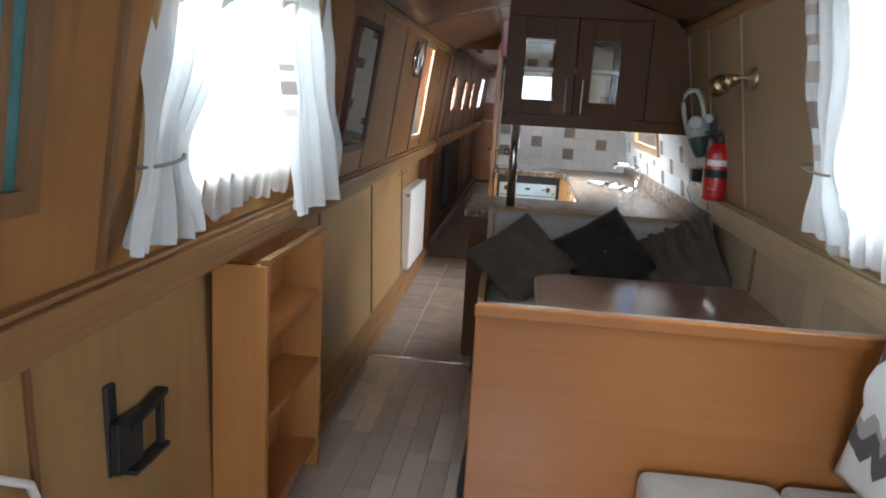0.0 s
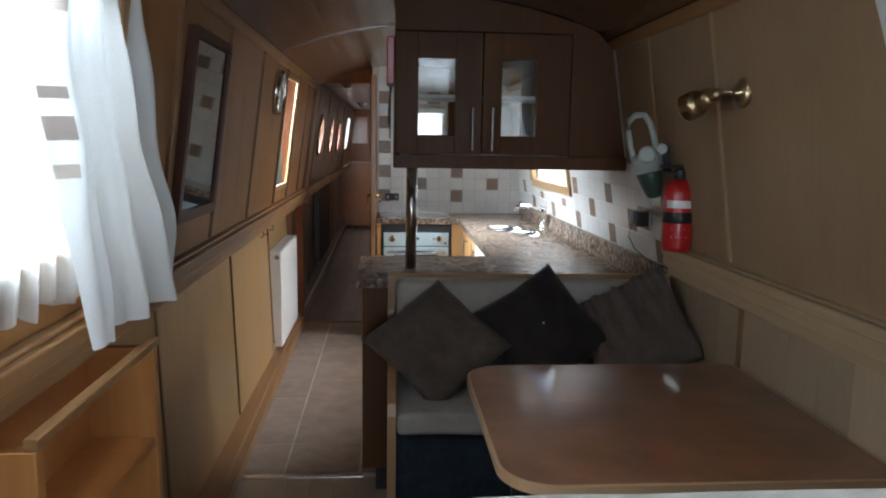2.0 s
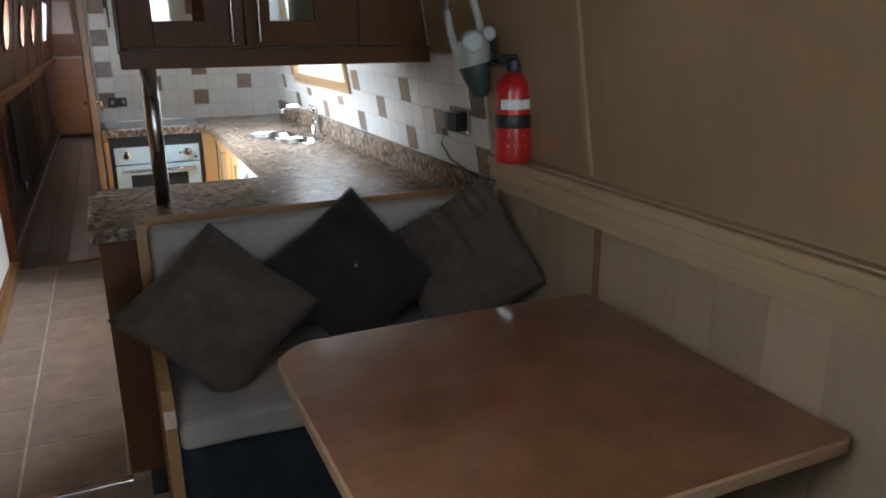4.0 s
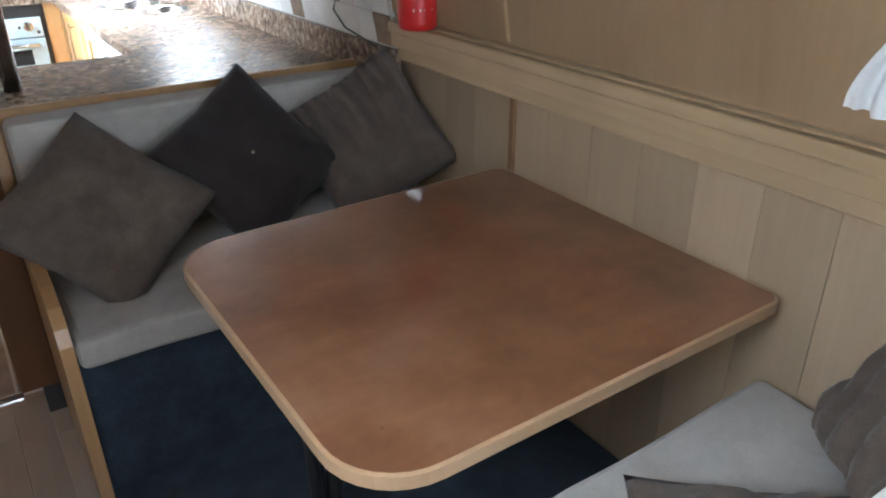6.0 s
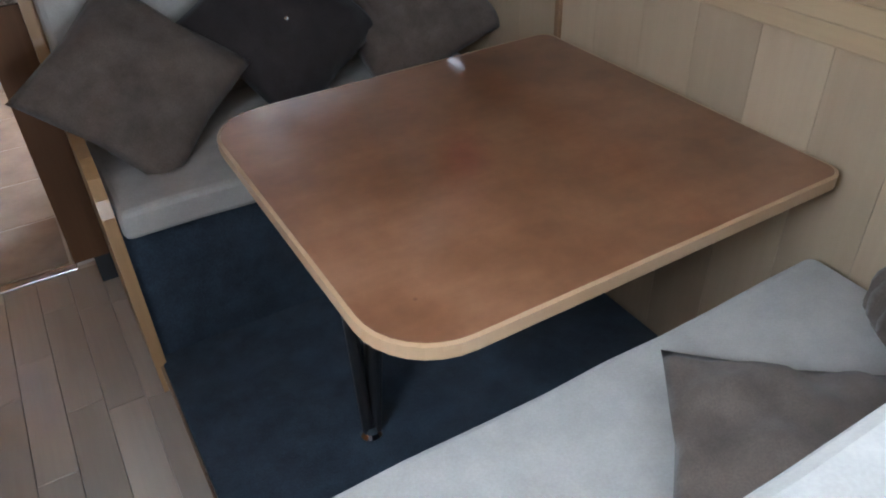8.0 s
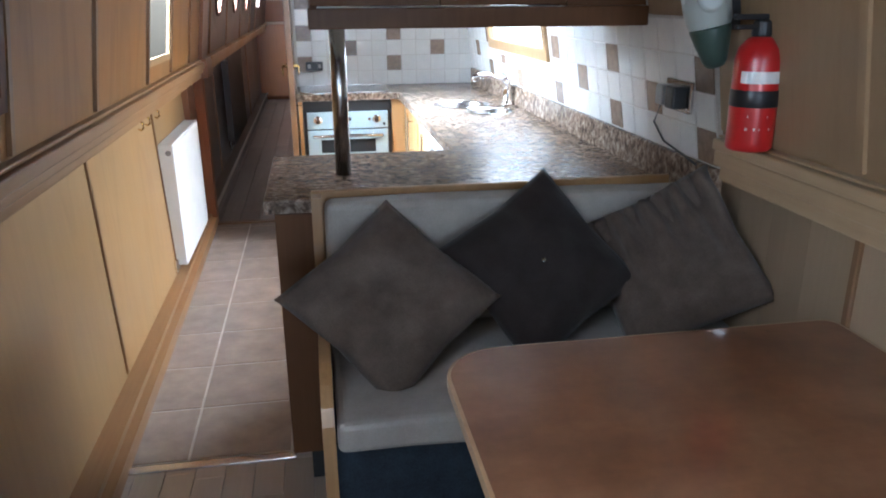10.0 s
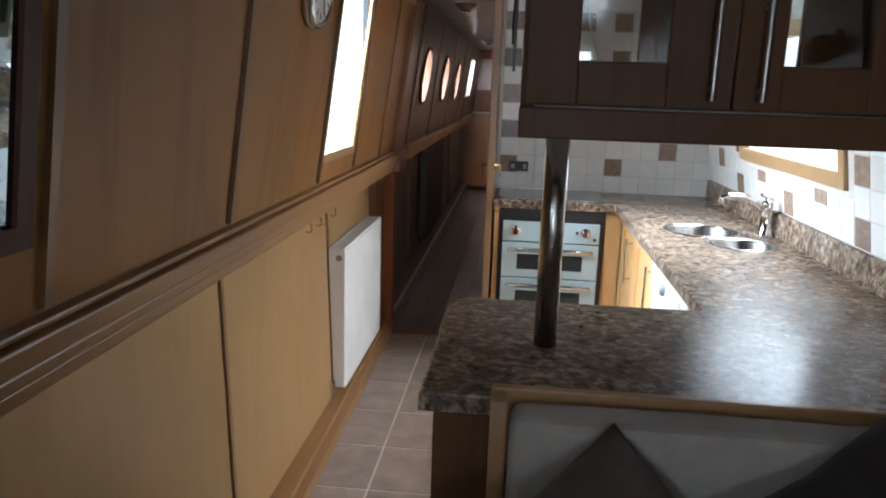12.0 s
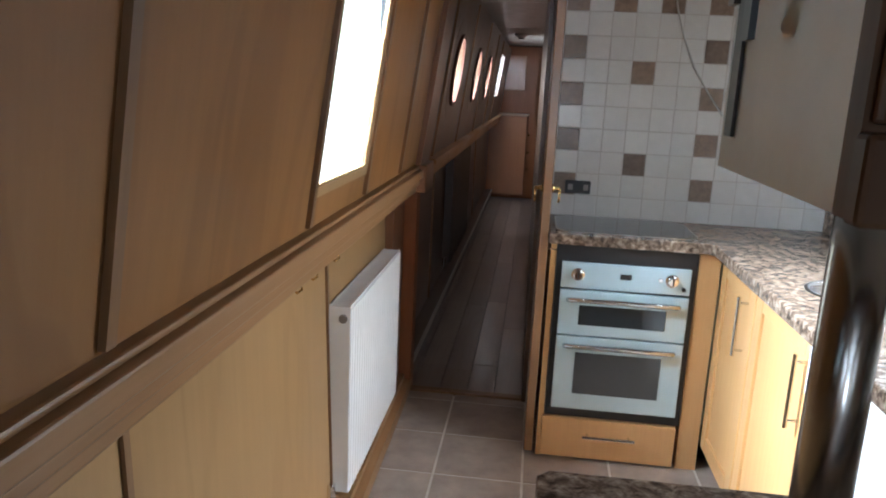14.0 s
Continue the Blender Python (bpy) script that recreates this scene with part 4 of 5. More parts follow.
for z0, z1, gz0, gz1 in ((0.524, 0.700, 0.566, 0.644), (0.222, 0.518, 0.288, 0.456)):
    d = part("door", boxed(-0.160, 0.315, YF - 0.030, YF - 0.0045, z0, z1, bev=0.004), SILVERG, oven, "pale blue-grey glass oven door")
    part("window", boxed(-0.084, 0.238, YF - 0.0325, YF - 0.0302, gz0, gz1, bev=0.001), DARKGLASS, d, "dark oven window")
    hz = z1 - 0.032
    bm = bmesh.new()
    pipe(bm, [(-0.125, YF - 0.030, hz - 0.006), (-0.12, YF - 0.055, hz), (-0.03, YF - 0.064, hz + 0.003), (0.078, YF - 0.066, hz + 0.004), (0.18, YF - 0.064, hz + 0.003), (0.275, YF - 0.055, hz), (0.28, YF - 0.030, hz - 0.006)], 0.010)
    part("handle", bm, STEEL, d, "satin bar handle", smooth=True)

hob = thing("hob", (0.06, 7.4, WT), "black glass hob set in the worktop", "hob")
bm = bmesh.new()
prism(bm, rounded(-0.185, 0.33, 7.31, 7.675, 0.05, 0.05), "z", WT + 0.002, WT + 0.008)
part("glass", bm, DARKGLASS, hob)
bm = bmesh.new()
o, i = rounded(-0.191, 0.336, 7.304, 7.681, 0.055, 0.055), rounded(-0.1845, 0.3295, 7.3105, 7.6745, 0.05, 0.05)
vs = [[bm.verts.new((x, y, z)) for x, y in q] for q, z in ((o, WT + 0.0008), (o, WT + 0.007), (i, WT + 0.009), (i, WT + 0.0008))]
for a, b in ((0, 1), (1, 2), (2, 3), (3, 0)):
    for k in range(len(o)):
        bm.faces.new((vs[a][k], vs[a][(k + 1) % len(o)], vs[b][(k + 1) % len(o)], vs[b][k]))
part("rim", bm, STEEL, hob, "thin steel rim")

# wall cabinet over the peninsula, glazed on both faces
cab = thing("wall_cabinet", (0.26, 5.07, 1.37), "oak wall cabinet with glazed doors on both faces", "cabinet")
CX0, CX1, CY0, CY1 = -0.105, 0.622, 4.998, 5.36
part("end_panel", boxed(CX0 + 0.0, CX0 + 0.018, 5.0405, CY1 - 0.0045, 1.357, 1.91), plain("pale_gloss_laminate", (0.80, 0.84, 0.84), 0.31, vary=0.1, coat=0.5), cab, "glossy pale grey end panel")
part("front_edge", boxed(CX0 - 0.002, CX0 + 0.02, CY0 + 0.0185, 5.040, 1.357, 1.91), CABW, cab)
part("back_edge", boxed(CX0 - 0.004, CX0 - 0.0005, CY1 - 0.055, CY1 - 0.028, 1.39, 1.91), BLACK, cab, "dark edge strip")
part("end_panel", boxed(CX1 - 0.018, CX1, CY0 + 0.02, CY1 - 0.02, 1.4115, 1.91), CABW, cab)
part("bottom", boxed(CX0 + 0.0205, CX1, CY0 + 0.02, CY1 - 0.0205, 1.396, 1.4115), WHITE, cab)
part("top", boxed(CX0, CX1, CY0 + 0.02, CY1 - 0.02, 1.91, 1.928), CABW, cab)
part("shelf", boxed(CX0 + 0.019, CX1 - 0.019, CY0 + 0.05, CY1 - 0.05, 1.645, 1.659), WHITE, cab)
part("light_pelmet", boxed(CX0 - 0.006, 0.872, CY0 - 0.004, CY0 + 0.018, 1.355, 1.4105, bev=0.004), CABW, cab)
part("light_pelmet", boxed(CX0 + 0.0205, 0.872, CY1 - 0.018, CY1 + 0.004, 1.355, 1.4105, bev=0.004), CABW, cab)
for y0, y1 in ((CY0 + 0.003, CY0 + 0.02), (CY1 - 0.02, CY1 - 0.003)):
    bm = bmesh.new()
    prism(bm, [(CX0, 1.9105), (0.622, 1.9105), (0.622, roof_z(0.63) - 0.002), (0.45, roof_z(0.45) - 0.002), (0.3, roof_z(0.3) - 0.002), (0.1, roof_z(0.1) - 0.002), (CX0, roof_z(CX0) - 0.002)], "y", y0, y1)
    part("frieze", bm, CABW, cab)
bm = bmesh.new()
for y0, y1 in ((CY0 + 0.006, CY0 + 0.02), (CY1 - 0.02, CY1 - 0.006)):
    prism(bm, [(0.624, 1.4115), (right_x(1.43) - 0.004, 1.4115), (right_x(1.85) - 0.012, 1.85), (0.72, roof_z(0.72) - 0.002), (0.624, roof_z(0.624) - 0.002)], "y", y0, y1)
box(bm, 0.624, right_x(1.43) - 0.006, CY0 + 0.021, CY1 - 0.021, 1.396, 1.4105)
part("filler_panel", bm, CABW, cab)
FROST = glass_mat("cabinet_glass", (0.93, 0.95, 0.95))
for ya, yb, s in ((CY0 - 0.002, CY0 + 0.018, -1), (CY1 - 0.018, CY1 + 0.002, 1)):
    for x0, x1, g0, g1, hx in ((CX0 + 0.002, 0.2515, -0.011, 0.140, 0.213), (0.2555, 0.620, 0.333, 0.475, 0.295)):
        bm = bmesh.new()
        box(bm, x0, g0, ya, yb, 1.415, 1.905, 0.003)
        box(bm, g1, x1, ya, yb, 1.415, 1.905, 0.003)
        box(bm, g0 - 0.001, g1 + 0.001, ya + 0.0004, yb, 1.415, 1.492, 0.003)
        box(bm, g0 - 0.001, g1 + 0.001, ya + 0.0004, yb, 1.800, 1.905, 0.003)
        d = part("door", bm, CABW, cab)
        p = part("pane", boxed(g0 - 0.002, g1 + 0.002, (ya + yb) / 2 - 0.002, (ya + yb) / 2 + 0.002, 1.490, 1.802), FROST, d, "clear cabinet glass")
        p.visible_shadow = False
        yy = ya if s < 0 else yb
        # darker steel than the other handles, to paint in their unlit side
        bar_handle(d, (hx, yy, 1.45), (hx, yy, 1.585), (0, s * 0.026, 0), mat=DARKSTEEL)

# radiators
def radiator(at_x, y0, y1, z0, z1, deep, mat, label):
    r = thing("radiator", (at_x, (y0 + y1) / 2, z0), label, "radiator", "radiators")
    bm = bmesh.new()
    n = int((y1 - y0) / 0.034)
    f = at_x + deep
    outline = [(f - 0.014, y0), (f, y0), (f, y0 + 0.012)]
    for k in range(n):
        yy = y0 + 0.024 + k * (y1 - y0 - 0.048) / (n - 1)
        outline += [(f, yy - 0.010), (f + 0.003, yy - 0.007), (f + 0.003, yy + 0.007), (f, yy + 0.010)]
    outline += [(f, y1), (f - 0.014, y1)]
    prism(bm, outline, "z", z0 + 0.01, z1 - 0.008)
    part("front_panel", bm, mat, r)
    part("back_panel", boxed(at_x + 0.018, at_x + 0.03, y0 + 0.01, y1 - 0.01, z0 + 0.01, z1 - 0.012, bev=0.004), mat, r)
    part("side_cover", boxed(at_x + 0.014, at_x + deep - 0.002, y0 - 0.004, y0 + 0.004, z0 + 0.012, z1 - 0.002, bev=0.002), mat, r)
    part("side_cover", boxed(at_x + 0.014, at_x + deep - 0.002, y1 - 0.004, y1 + 0.004, z0 + 0.012, z1 - 0.002, bev=0.002), mat, r)
    bm = bmesh.new()
    for k in range(int((y1 - y0) / 0.02)):
        yy = y0 + 0.012 + k * 0.02
        box(bm, at_x + 0.016, at_x + deep - 0.004, yy - 0.004, yy + 0.004, z1 - 0.007, z1)
    box(bm, at_x + 0.014, at_x + 0.02, y0, y1, z1 - 0.008, z1 + 0.001)
    box(bm, at_x + deep - 0.01, at_x + deep - 0.003, y0, y1, z1 - 0.008, z1 + 0.001)
    part("top_grille", bm, mat, r)
    for z in (z0 + 0.1, z1 - 0.1):
        part("bracket", boxed(at_x - 0.001, at_x + 0.018, y0 + 0.1, y0 + 0.13, z - 0.03, z + 0.03), mat, r)
    bm = bmesh.new()
    pipe(bm, [(at_x + 0.035, y0 - 0.03, z0 - 0.028), (at_x + 0.035, y0 - 0.03, z0 + 0.02), (at_x + 0.035, y0 - 0.004, z0 + 0.03)], 0.008)
    lathe(bm, [(0.014, -0.02), (0.016, -0.018), (0.016, 0.03), (0.012, 0.034)], (at_x + 0.035, y0 - 0.03, z0 + 0.02), 14)
    part("valve", bm, CHROME, r, "chrome valve and pipe")
    bm = bmesh.new()
    lathe(bm, [(0.014, 0), (0.014, -0.005), (0.010, -0.006)], (at_x + deep - 0.025, y0 - 0.0045, z1 - 0.04), 14, "y")
    part("plug", bm, DARKSTEEL, r)
    return r


radiator(LOW_L + 0.002, 6.66, 7.49, 0.118, 0.757, 0.085, WHITE, "white panel radiator on the oak cabin side")
radiator(LOW_L + 0.001, 9.6, 10.9, 0.2, 0.99, 0.07, plain("dark_brown_paint", (0.055, 0.035, 0.025), 0.35), "dark brown radiator in the corridor")


# ---------- windows and curtains ----------
def window(name, side, hole, frame_mat, label, w=0.035, proud=0.012, mullion=True):
    """A framed window in a leaning cabin side: reveal frame, sill edge, pane."""
    y0, y1, z0, z1 = hole
    win = thing(name, ((left_x if side == "L" else right_x)(z0), (y0 + y1) / 2, z0), label, "window", kind="structure")
    for a, b, c, d in ((y0 - w, y0, z0 - w, z1 + w), (y1, y1 + w, z0 - w, z1 + w), (y0, y1, z0 - w, z0), (y0, y1, z1, z1 + w)):
        bm = bmesh.new()
        lean(bm, side, a, b, c, d, 0.0005, proud)
        soften(bm, 0.003, 1)
        part("frame", bm, frame_mat, win)
    for a, b, c, d in ((y0 - 0.001, y0 + 0.007, z0, z1), (y1 - 0.007, y1 + 0.001, z0, z1), (y0, y1, z0 - 0.001, z0 + 0.007), (y0, y1, z1 - 0.007, z1 + 0.001)):
        bm = bmesh.new()
        lean(bm, side, a, b, c, d, -0.009, proud - 0.003)
        part("lining", bm, frame_mat, win)
    bm = bmesh.new()
    lean(bm, side, y0 + 0.005, y1 - 0.005, z0 + 0.005, z1 - 0.005, -0.0075, -0.0045)
    p = part("pane", bm, GLASS, win)
    p.visible_shadow = False
    return win


DKFR = wood("dark_mahogany", (0.11, 0.045, 0.03), (0.06, 0.025, 0.016), "z", 0.5, 0.2, 0.0, spec=0.3)
WINW = wood("window_oak", (0.52, 0.34, 0.17), (0.38, 0.23, 0.1), "z", 0.35, 0.2, 0.3)
window("window_1", "L", HOLES_L[0], WINW, "oak-framed saloon window behind nets")
window("window_2", "L", HOLES_L[1], WINW, "narrow oak-framed window opposite the galley", 0.022, 0.004)
window("window_3", "R", HOLES_R[0], WINW, "oak-framed saloon window behind a net")
window("window_4", "R", HOLES_R[1], WINW, "low oak-framed galley window", 0.045, 0.02)


def porthole(name, yc):
    zc, r = 1.51, 0.165
    t = Matrix.Rotation(radians(7.7), 3, "Y")
    c = Vector((left_x(zc), yc, zc))
    w = thing(name, c, "dark-rimmed round porthole in the corridor side", "porthole", "corridor portholes", "structure")
    def ring(bm, ra, rb, d0, d1):
        vs = [[bm.verts.new(c + t @ Vector((d, q * math.cos(2 * math.pi * k / 32), q * math.sin(2 * math.pi * k / 32)))) for k in range(32)] for q, d in ((ra, d0), (rb, d0), (rb, d1), (ra, d1))]
        for i in range(4):
            for k in range(32):
                bm.faces.new((vs[i][k], vs[i][(k + 1) % 32], vs[(i + 1) % 4][(k + 1) % 32], vs[(i + 1) % 4][k]))
    bm = bmesh.new()
    ring(bm, r - 0.004, r + 0.018, 0.002, 0.016)
    part("rim", bm, DKFR, w, "dark turned rim")
    bm = bmesh.new()
    ring(bm, r, r + 0.10, -0.06, 0.0015)
    part("lining", bm, DARKW, w)
    bm = bmesh.new()
    vs = [[bm.verts.new(c + t @ Vector((d, (r - 0.001) * math.cos(2 * math.pi * k / 32), (r - 0.001) * math.sin(2 * math.pi * k / 32)))) for k in range(32)] for d in (-0.012, -0.008)]
    bm.faces.new(vs[0])
    bm.faces.new(vs[1])
    part("pane", bm, GLASS, w).visible_shadow = False


for i, yc in enumerate((8.45, 9.65, 10.8)):
    porthole("window_%d" % (5 + i), yc)

# daylight beyond
bm = bmesh.new()
box(bm, -4.02, -4.0, -6, 22, -1.5, 6)
tagged(part("backdrop_left", bm, glow_mat("bright_bank", 3.0, (1.0, 0.99, 0.95), (0.62, 0.74, 0.50), 1.6)), "bright towpath and pale foliage beyond the windows", "backdrop", kind="structure")
bm = bmesh.new()
box(bm, 4.0, 4.02, -6, 22, -1.5, 6)
tagged(part("backdrop_right", bm, glow_mat("bright_water_side", 3.0, (0.93, 0.98, 1.0), (0.7, 0.8, 0.72), 0.9)), "bright hazy distance beyond the windows", "backdrop", kind="structure")


def lerp_at(knots, v):
    for (a, p), (b, q) in zip(knots, knots[1:]):
        if v <= b:
            k = (v - a) / (b - a)
            k = k * k * (3 - 2 * k)
            return p + (q - p) * k
    return knots[-1][1]


def drape_point(spec, u, v):
    """A point of a hanging cloth; its edges are knots (v, y), and pleats deepen downward."""
    x_at, left, right, z_top, z_bot, pleats, depth, ragged, seed = spec
    ya, yb = lerp_at(left, v), lerp_at(right, v)
    d = depth * (0.45 + 0.55 * v) * min(1.0, (yb - ya) / (right[0][1] - left[0][1]) + 0.2)
    ph = 2 * math.pi * pleats * u + 2.6 * noise.noise(Vector((u * 2 + seed, v * 1.1, 0)))
    y = ya + (yb - ya) * u + 0.25 * d * math.cos(ph)
    rag = ragged * (noise.noise(Vector((u * 9 + seed, 3.1, 0))) + 0.6 * noise.noise(Vector((u * 23 + seed, 1.1, 0)))) * v
    x = x_at(v) + d * math.sin(ph) + 0.4 * d * math.sin(2.3 * ph + 1) + 0.014 * noise.noise(Vector((u * 5 + seed, v * 4, 2)))
    return Vector((x, y, z_top + (z_bot - z_top) * v + rag))


def drape(spec, nu=60, nv=34, u0=0.0, u1=1.0, v0=0.0, v1=1.0, lift=0.0):
    """A sheet of that cloth, or a patch of it lifted towards the room."""
    bm = bmesh.new()
    g = [[bm.verts.new(drape_point(spec, u0 + (u1 - u0) * i / nu, v0 + (v1 - v0) * j / nv) + Vector((lift, 0, 0))) for i in range(nu + 1)] for j in range(nv + 1)]
    for j in range(nv):
        for i in range(nu):
            bm.faces.new((g[j][i], g[j][i + 1], g[j + 1][i + 1], g[j + 1][i]))
    return bm


NET = net_mat("sheer_net", (0.9, 0.93, 0.93), 0.35, 0.6)
CURT = net_mat("white_lined_curtain", (0.72, 0.73, 0.72), 0.0, 0.12)
TAUPE = net_mat("printed_taupe", (0.36, 0.30, 0.27), 0.0, 0.25)
TAUPE2 = net_mat("printed_beige", (0.55, 0.48, 0.42), 0.0, 0.25)


def pole_rail(name, side, y0, y1, z):
    s = 1 if side == "L" else -1
    x = (left_x if side == "L" else right_x)(z) + s * 0.05
    r = thing(name, (x, (y0 + y1) / 2, z), "slim brass curtain rod with end brackets", "curtain rod", "curtain rods")
    part("rod", tubed((x, y0, z), (x, y1, z), 0.005, seg=10), BRASS, r)
    for y in (y0, y1):
        bm = bmesh.new()
        tube(bm, (x - s * 0.049, y, z), (x, y, z), 0.006, seg=10)
        lathe(bm, [(0.016, 0), (0.016, s * 0.004), (0.01, s * 0.008)], (x - s * 0.049, y, z), 14, "x")
        bmesh.ops.create_uvsphere(bm, u_segments=12, v_segments=8, radius=0.011, matrix=Matrix.Translation((x, y, z)))
        part("bracket", bm, BRASS, r, smooth=True)


pole_rail("curtain_rod", "L", 2.38, 3.70, 1.855)
pole_rail("curtain_rod", "R", 2.05, 3.36, 1.85)


def curtain(spec, tie, label, squares=()):
    c = thing("curtain", drape_point(spec, 0.5, 1.0), label, "curtain", "saloon curtains")
    part("cloth", drape(spec, 70, 40), CURT, c, smooth=True)
    s = 1 if spec[0](0) < 0 else -1
    if tie:
        (ty, tz, ry, tx) = tie
        bm = bmesh.new()
        pipe(bm, [(tx + s * 0.05 * math.sin(a), ty + ry * math.cos(a), tz + 0.01 * math.cos(a)) for a in (math.pi * k / 14 for k in range(15))], 0.004, 8)
        part("tie_back", bm, plain("dark_cord", (0.2, 0.16, 0.13), 0.7), c, "dark cord tie-back", smooth=True)
    for u0, u1, v0, v1, k, mat in squares:
        part("printed_square", drape(spec, 8, 4, u0, u1, v0, v1, s * 0.002 * k), mat, c, smooth=True)
    return c


curtain((lambda v: -0.685 - 0.04 * v, [(0, 2.50), (0.5, 2.44), (0.76, 2.43), (1, 2.36)], [(0, 3.02), (0.35, 2.84), (0.76, 2.60), (1, 2.70)], 1.885, 1.14, 3.5, 0.042, 0.008, 1.0),
        (2.515, 1.315, 0.085, -0.735), "white curtain gathered by a tie-back")
curtain((lambda v: -0.69 + 0.03 * v, [(0, 3.21), (0.4, 3.17), (0.65, 3.2), (1, 3.2)], [(0, 3.60), (0.5, 3.66), (1, 3.77)], 1.895, 1.095, 3, 0.03, 0.006, 4.0),
        None, "long white curtain with printed taupe squares",
        [(0.01, 0.08, 0.22, 0.29, 1, TAUPE2), (0.01, 0.07, 0.44, 0.465, 1, TAUPE), (0.005, 0.07, 0.50, 0.55, 1, TAUPE), (0.005, 0.06, 0.60, 0.63, 1, TAUPE2)])
curtain((lambda v: 0.765 + 0.07 * v, [(0, 3.03), (0.5, 3.02), (0.74, 3.07), (1, 2.93)], [(0, 3.33), (0.45, 3.28), (0.74, 3.18), (1, 3.26)], 1.88, 1.165, 3.5, 0.018, 0.006, 7.0),
        (3.125, 1.345, 0.06, 0.815), "white curtain with printed squares tied back",
        [(0.55, 0.92, 0.14, 0.29, 1, TAUPE2), (0.65, 0.82, 0.18, 0.25, 2, CURT), (0.62, 0.86, 0.35, 0.43, 1, TAUPE2), (0.62, 0.9, 0.5, 0.6, 1, TAUPE), (0.66, 0.9, 0.66, 0.72, 1, TAUPE2)])
single("net_curtain", drape((lambda v: -0.715 - 0.03 * v, [(0, 2.5), (1, 2.50)], [(0, 3.45), (1, 3.42)], 1.85, 1.155, 12, 0.011, 0.05, 2.0), 130, 40), NET, "white sheer net with a ragged lace hem", "net curtain", "net curtains", smooth=True)
single("net_curtain", drape((lambda v: 0.80 + 0.06 * v, [(0, 2.1), (1, 2.12)], [(0, 3.14), (1, 3.12)], 1.845, 1.125, 12, 0.011, 0.045, 6.0), 130, 40), NET, "bluish white sheer net with a ragged hem", "net curtain", "net curtains", smooth=True)

# ---------- left side things ----------
BOOK = thing("bookcase", (-0.81, 3.38, 0), "open pine bookcase with two shelves below the rail", "bookcase")
bx0, bx1, by0, by1 = LOW_L + 0.03, -0.70, 3.10, 3.74
part("side", boxed(bx0, bx1, by0, by0 + 0.03, 0.0, 0.957, bev=0.003), PINE, BOOK)
part("side", boxed(bx0, bx1, by1 - 0.03, by1, 0.0, 0.957, bev=0.003), PINE, BOOK)
part("back", boxed(bx0, bx0 + 0.012, by0 + 0.03, by1 - 0.03, 0.0, 0.955), PINEB, BOOK)
for z in (0.10, 0.44, 0.71):
    part("shelf", boxed(bx0 + 0.012, bx1 - 0.004, by0 + 0.0305, by1 - 0.0305, z, z + 0.022, bev=0.002), PINEB, BOOK)
part("top_edge", boxed(bx1 - 0.02, bx1 + 0.004, by0, by1, 0.9575, 0.978, bev=0.003), OAK_RAIL, BOOK)

bracket = thing("wall_bracket", (LOW_L, 2.66, 0.53), "black metal wall bracket with a folding arm", "bracket")
part("plate", boxed(LOW_L + 0.0005, LOW_L + 0.02, 2.55, 2.59, 0.55, 0.78, bev=0.006), BLACK, bracket)
part("body", boxed(LOW_L + 0.0205, LOW_L + 0.045, 2.55, 2.66, 0.56, 0.69, bev=0.004), BLACK, bracket)
bm = bmesh.new()
box(bm, LOW_L + 0.02, LOW_L + 0.055, 2.60, 2.775, 0.668, 0.684, 0.003, turn=pose(0, 0, 0, 10, 0, 0))
box(bm, LOW_L + 0.03, LOW_L + 0.05, 2.745, 2.76, 0.545, 0.69, 0.003)
part("arm", bm, BLACK, bracket)
part("tray", boxed(LOW_L + 0.02, LOW_L + 0.058, 2.60, 2.775, 0.535, 0.549, bev=0.004), BLACK, bracket)

pic = thing("picture", (left_x(1.5), 1.9, 1.3), "teal picture in a dark wooden frame", "picture")
def leaned_box(y0, y1, z0, z1, d0, d1, bev=0.0):
    bm = bmesh.new()
    lean(bm, "L", y0, y1, z0, z1, d0, d1)
    if bev:
        soften(bm, bev, 2)
    return bm


TEAL = plain("teal_print", (0.07, 0.20, 0.21), 0.3, vary=0.7, scale=6.0)
part("print", leaned_box(1.62, 2.09, 1.30, 1.80, 0.004, 0.010), TEAL, pic)
for a, b, c, d in ((1.58, 1.62, 1.26, 1.84), (2.09, 2.13, 1.26, 1.84), (1.62, 2.09, 1.26, 1.30), (1.62, 2.09, 1.80, 1.84)):
    part("frame", leaned_box(a, b, c, d, 0.0005, 0.025, 0.004), STRIP, pic)

mir = thing("wall_mirror", (left_x(1.5), 4.11, 1.24), "rectangular mirror in a dark wooden frame", "mirror")
part("glass", leaned_box(4.107, 4.513, 1.247, 1.745, 0.012, 0.018), MIRROR, mir, "silvered mirror glass")
for a, b, c, d in ((4.075, 4.108, 1.215, 1.775), (4.512, 4.545, 1.215, 1.775), (4.108, 4.512, 1.215, 1.248), (4.108, 4.512, 1.744, 1.775)):
    part("frame", leaned_box(a, b, c, d, 0.0005, 0.026, 0.004), DKFR, mir)

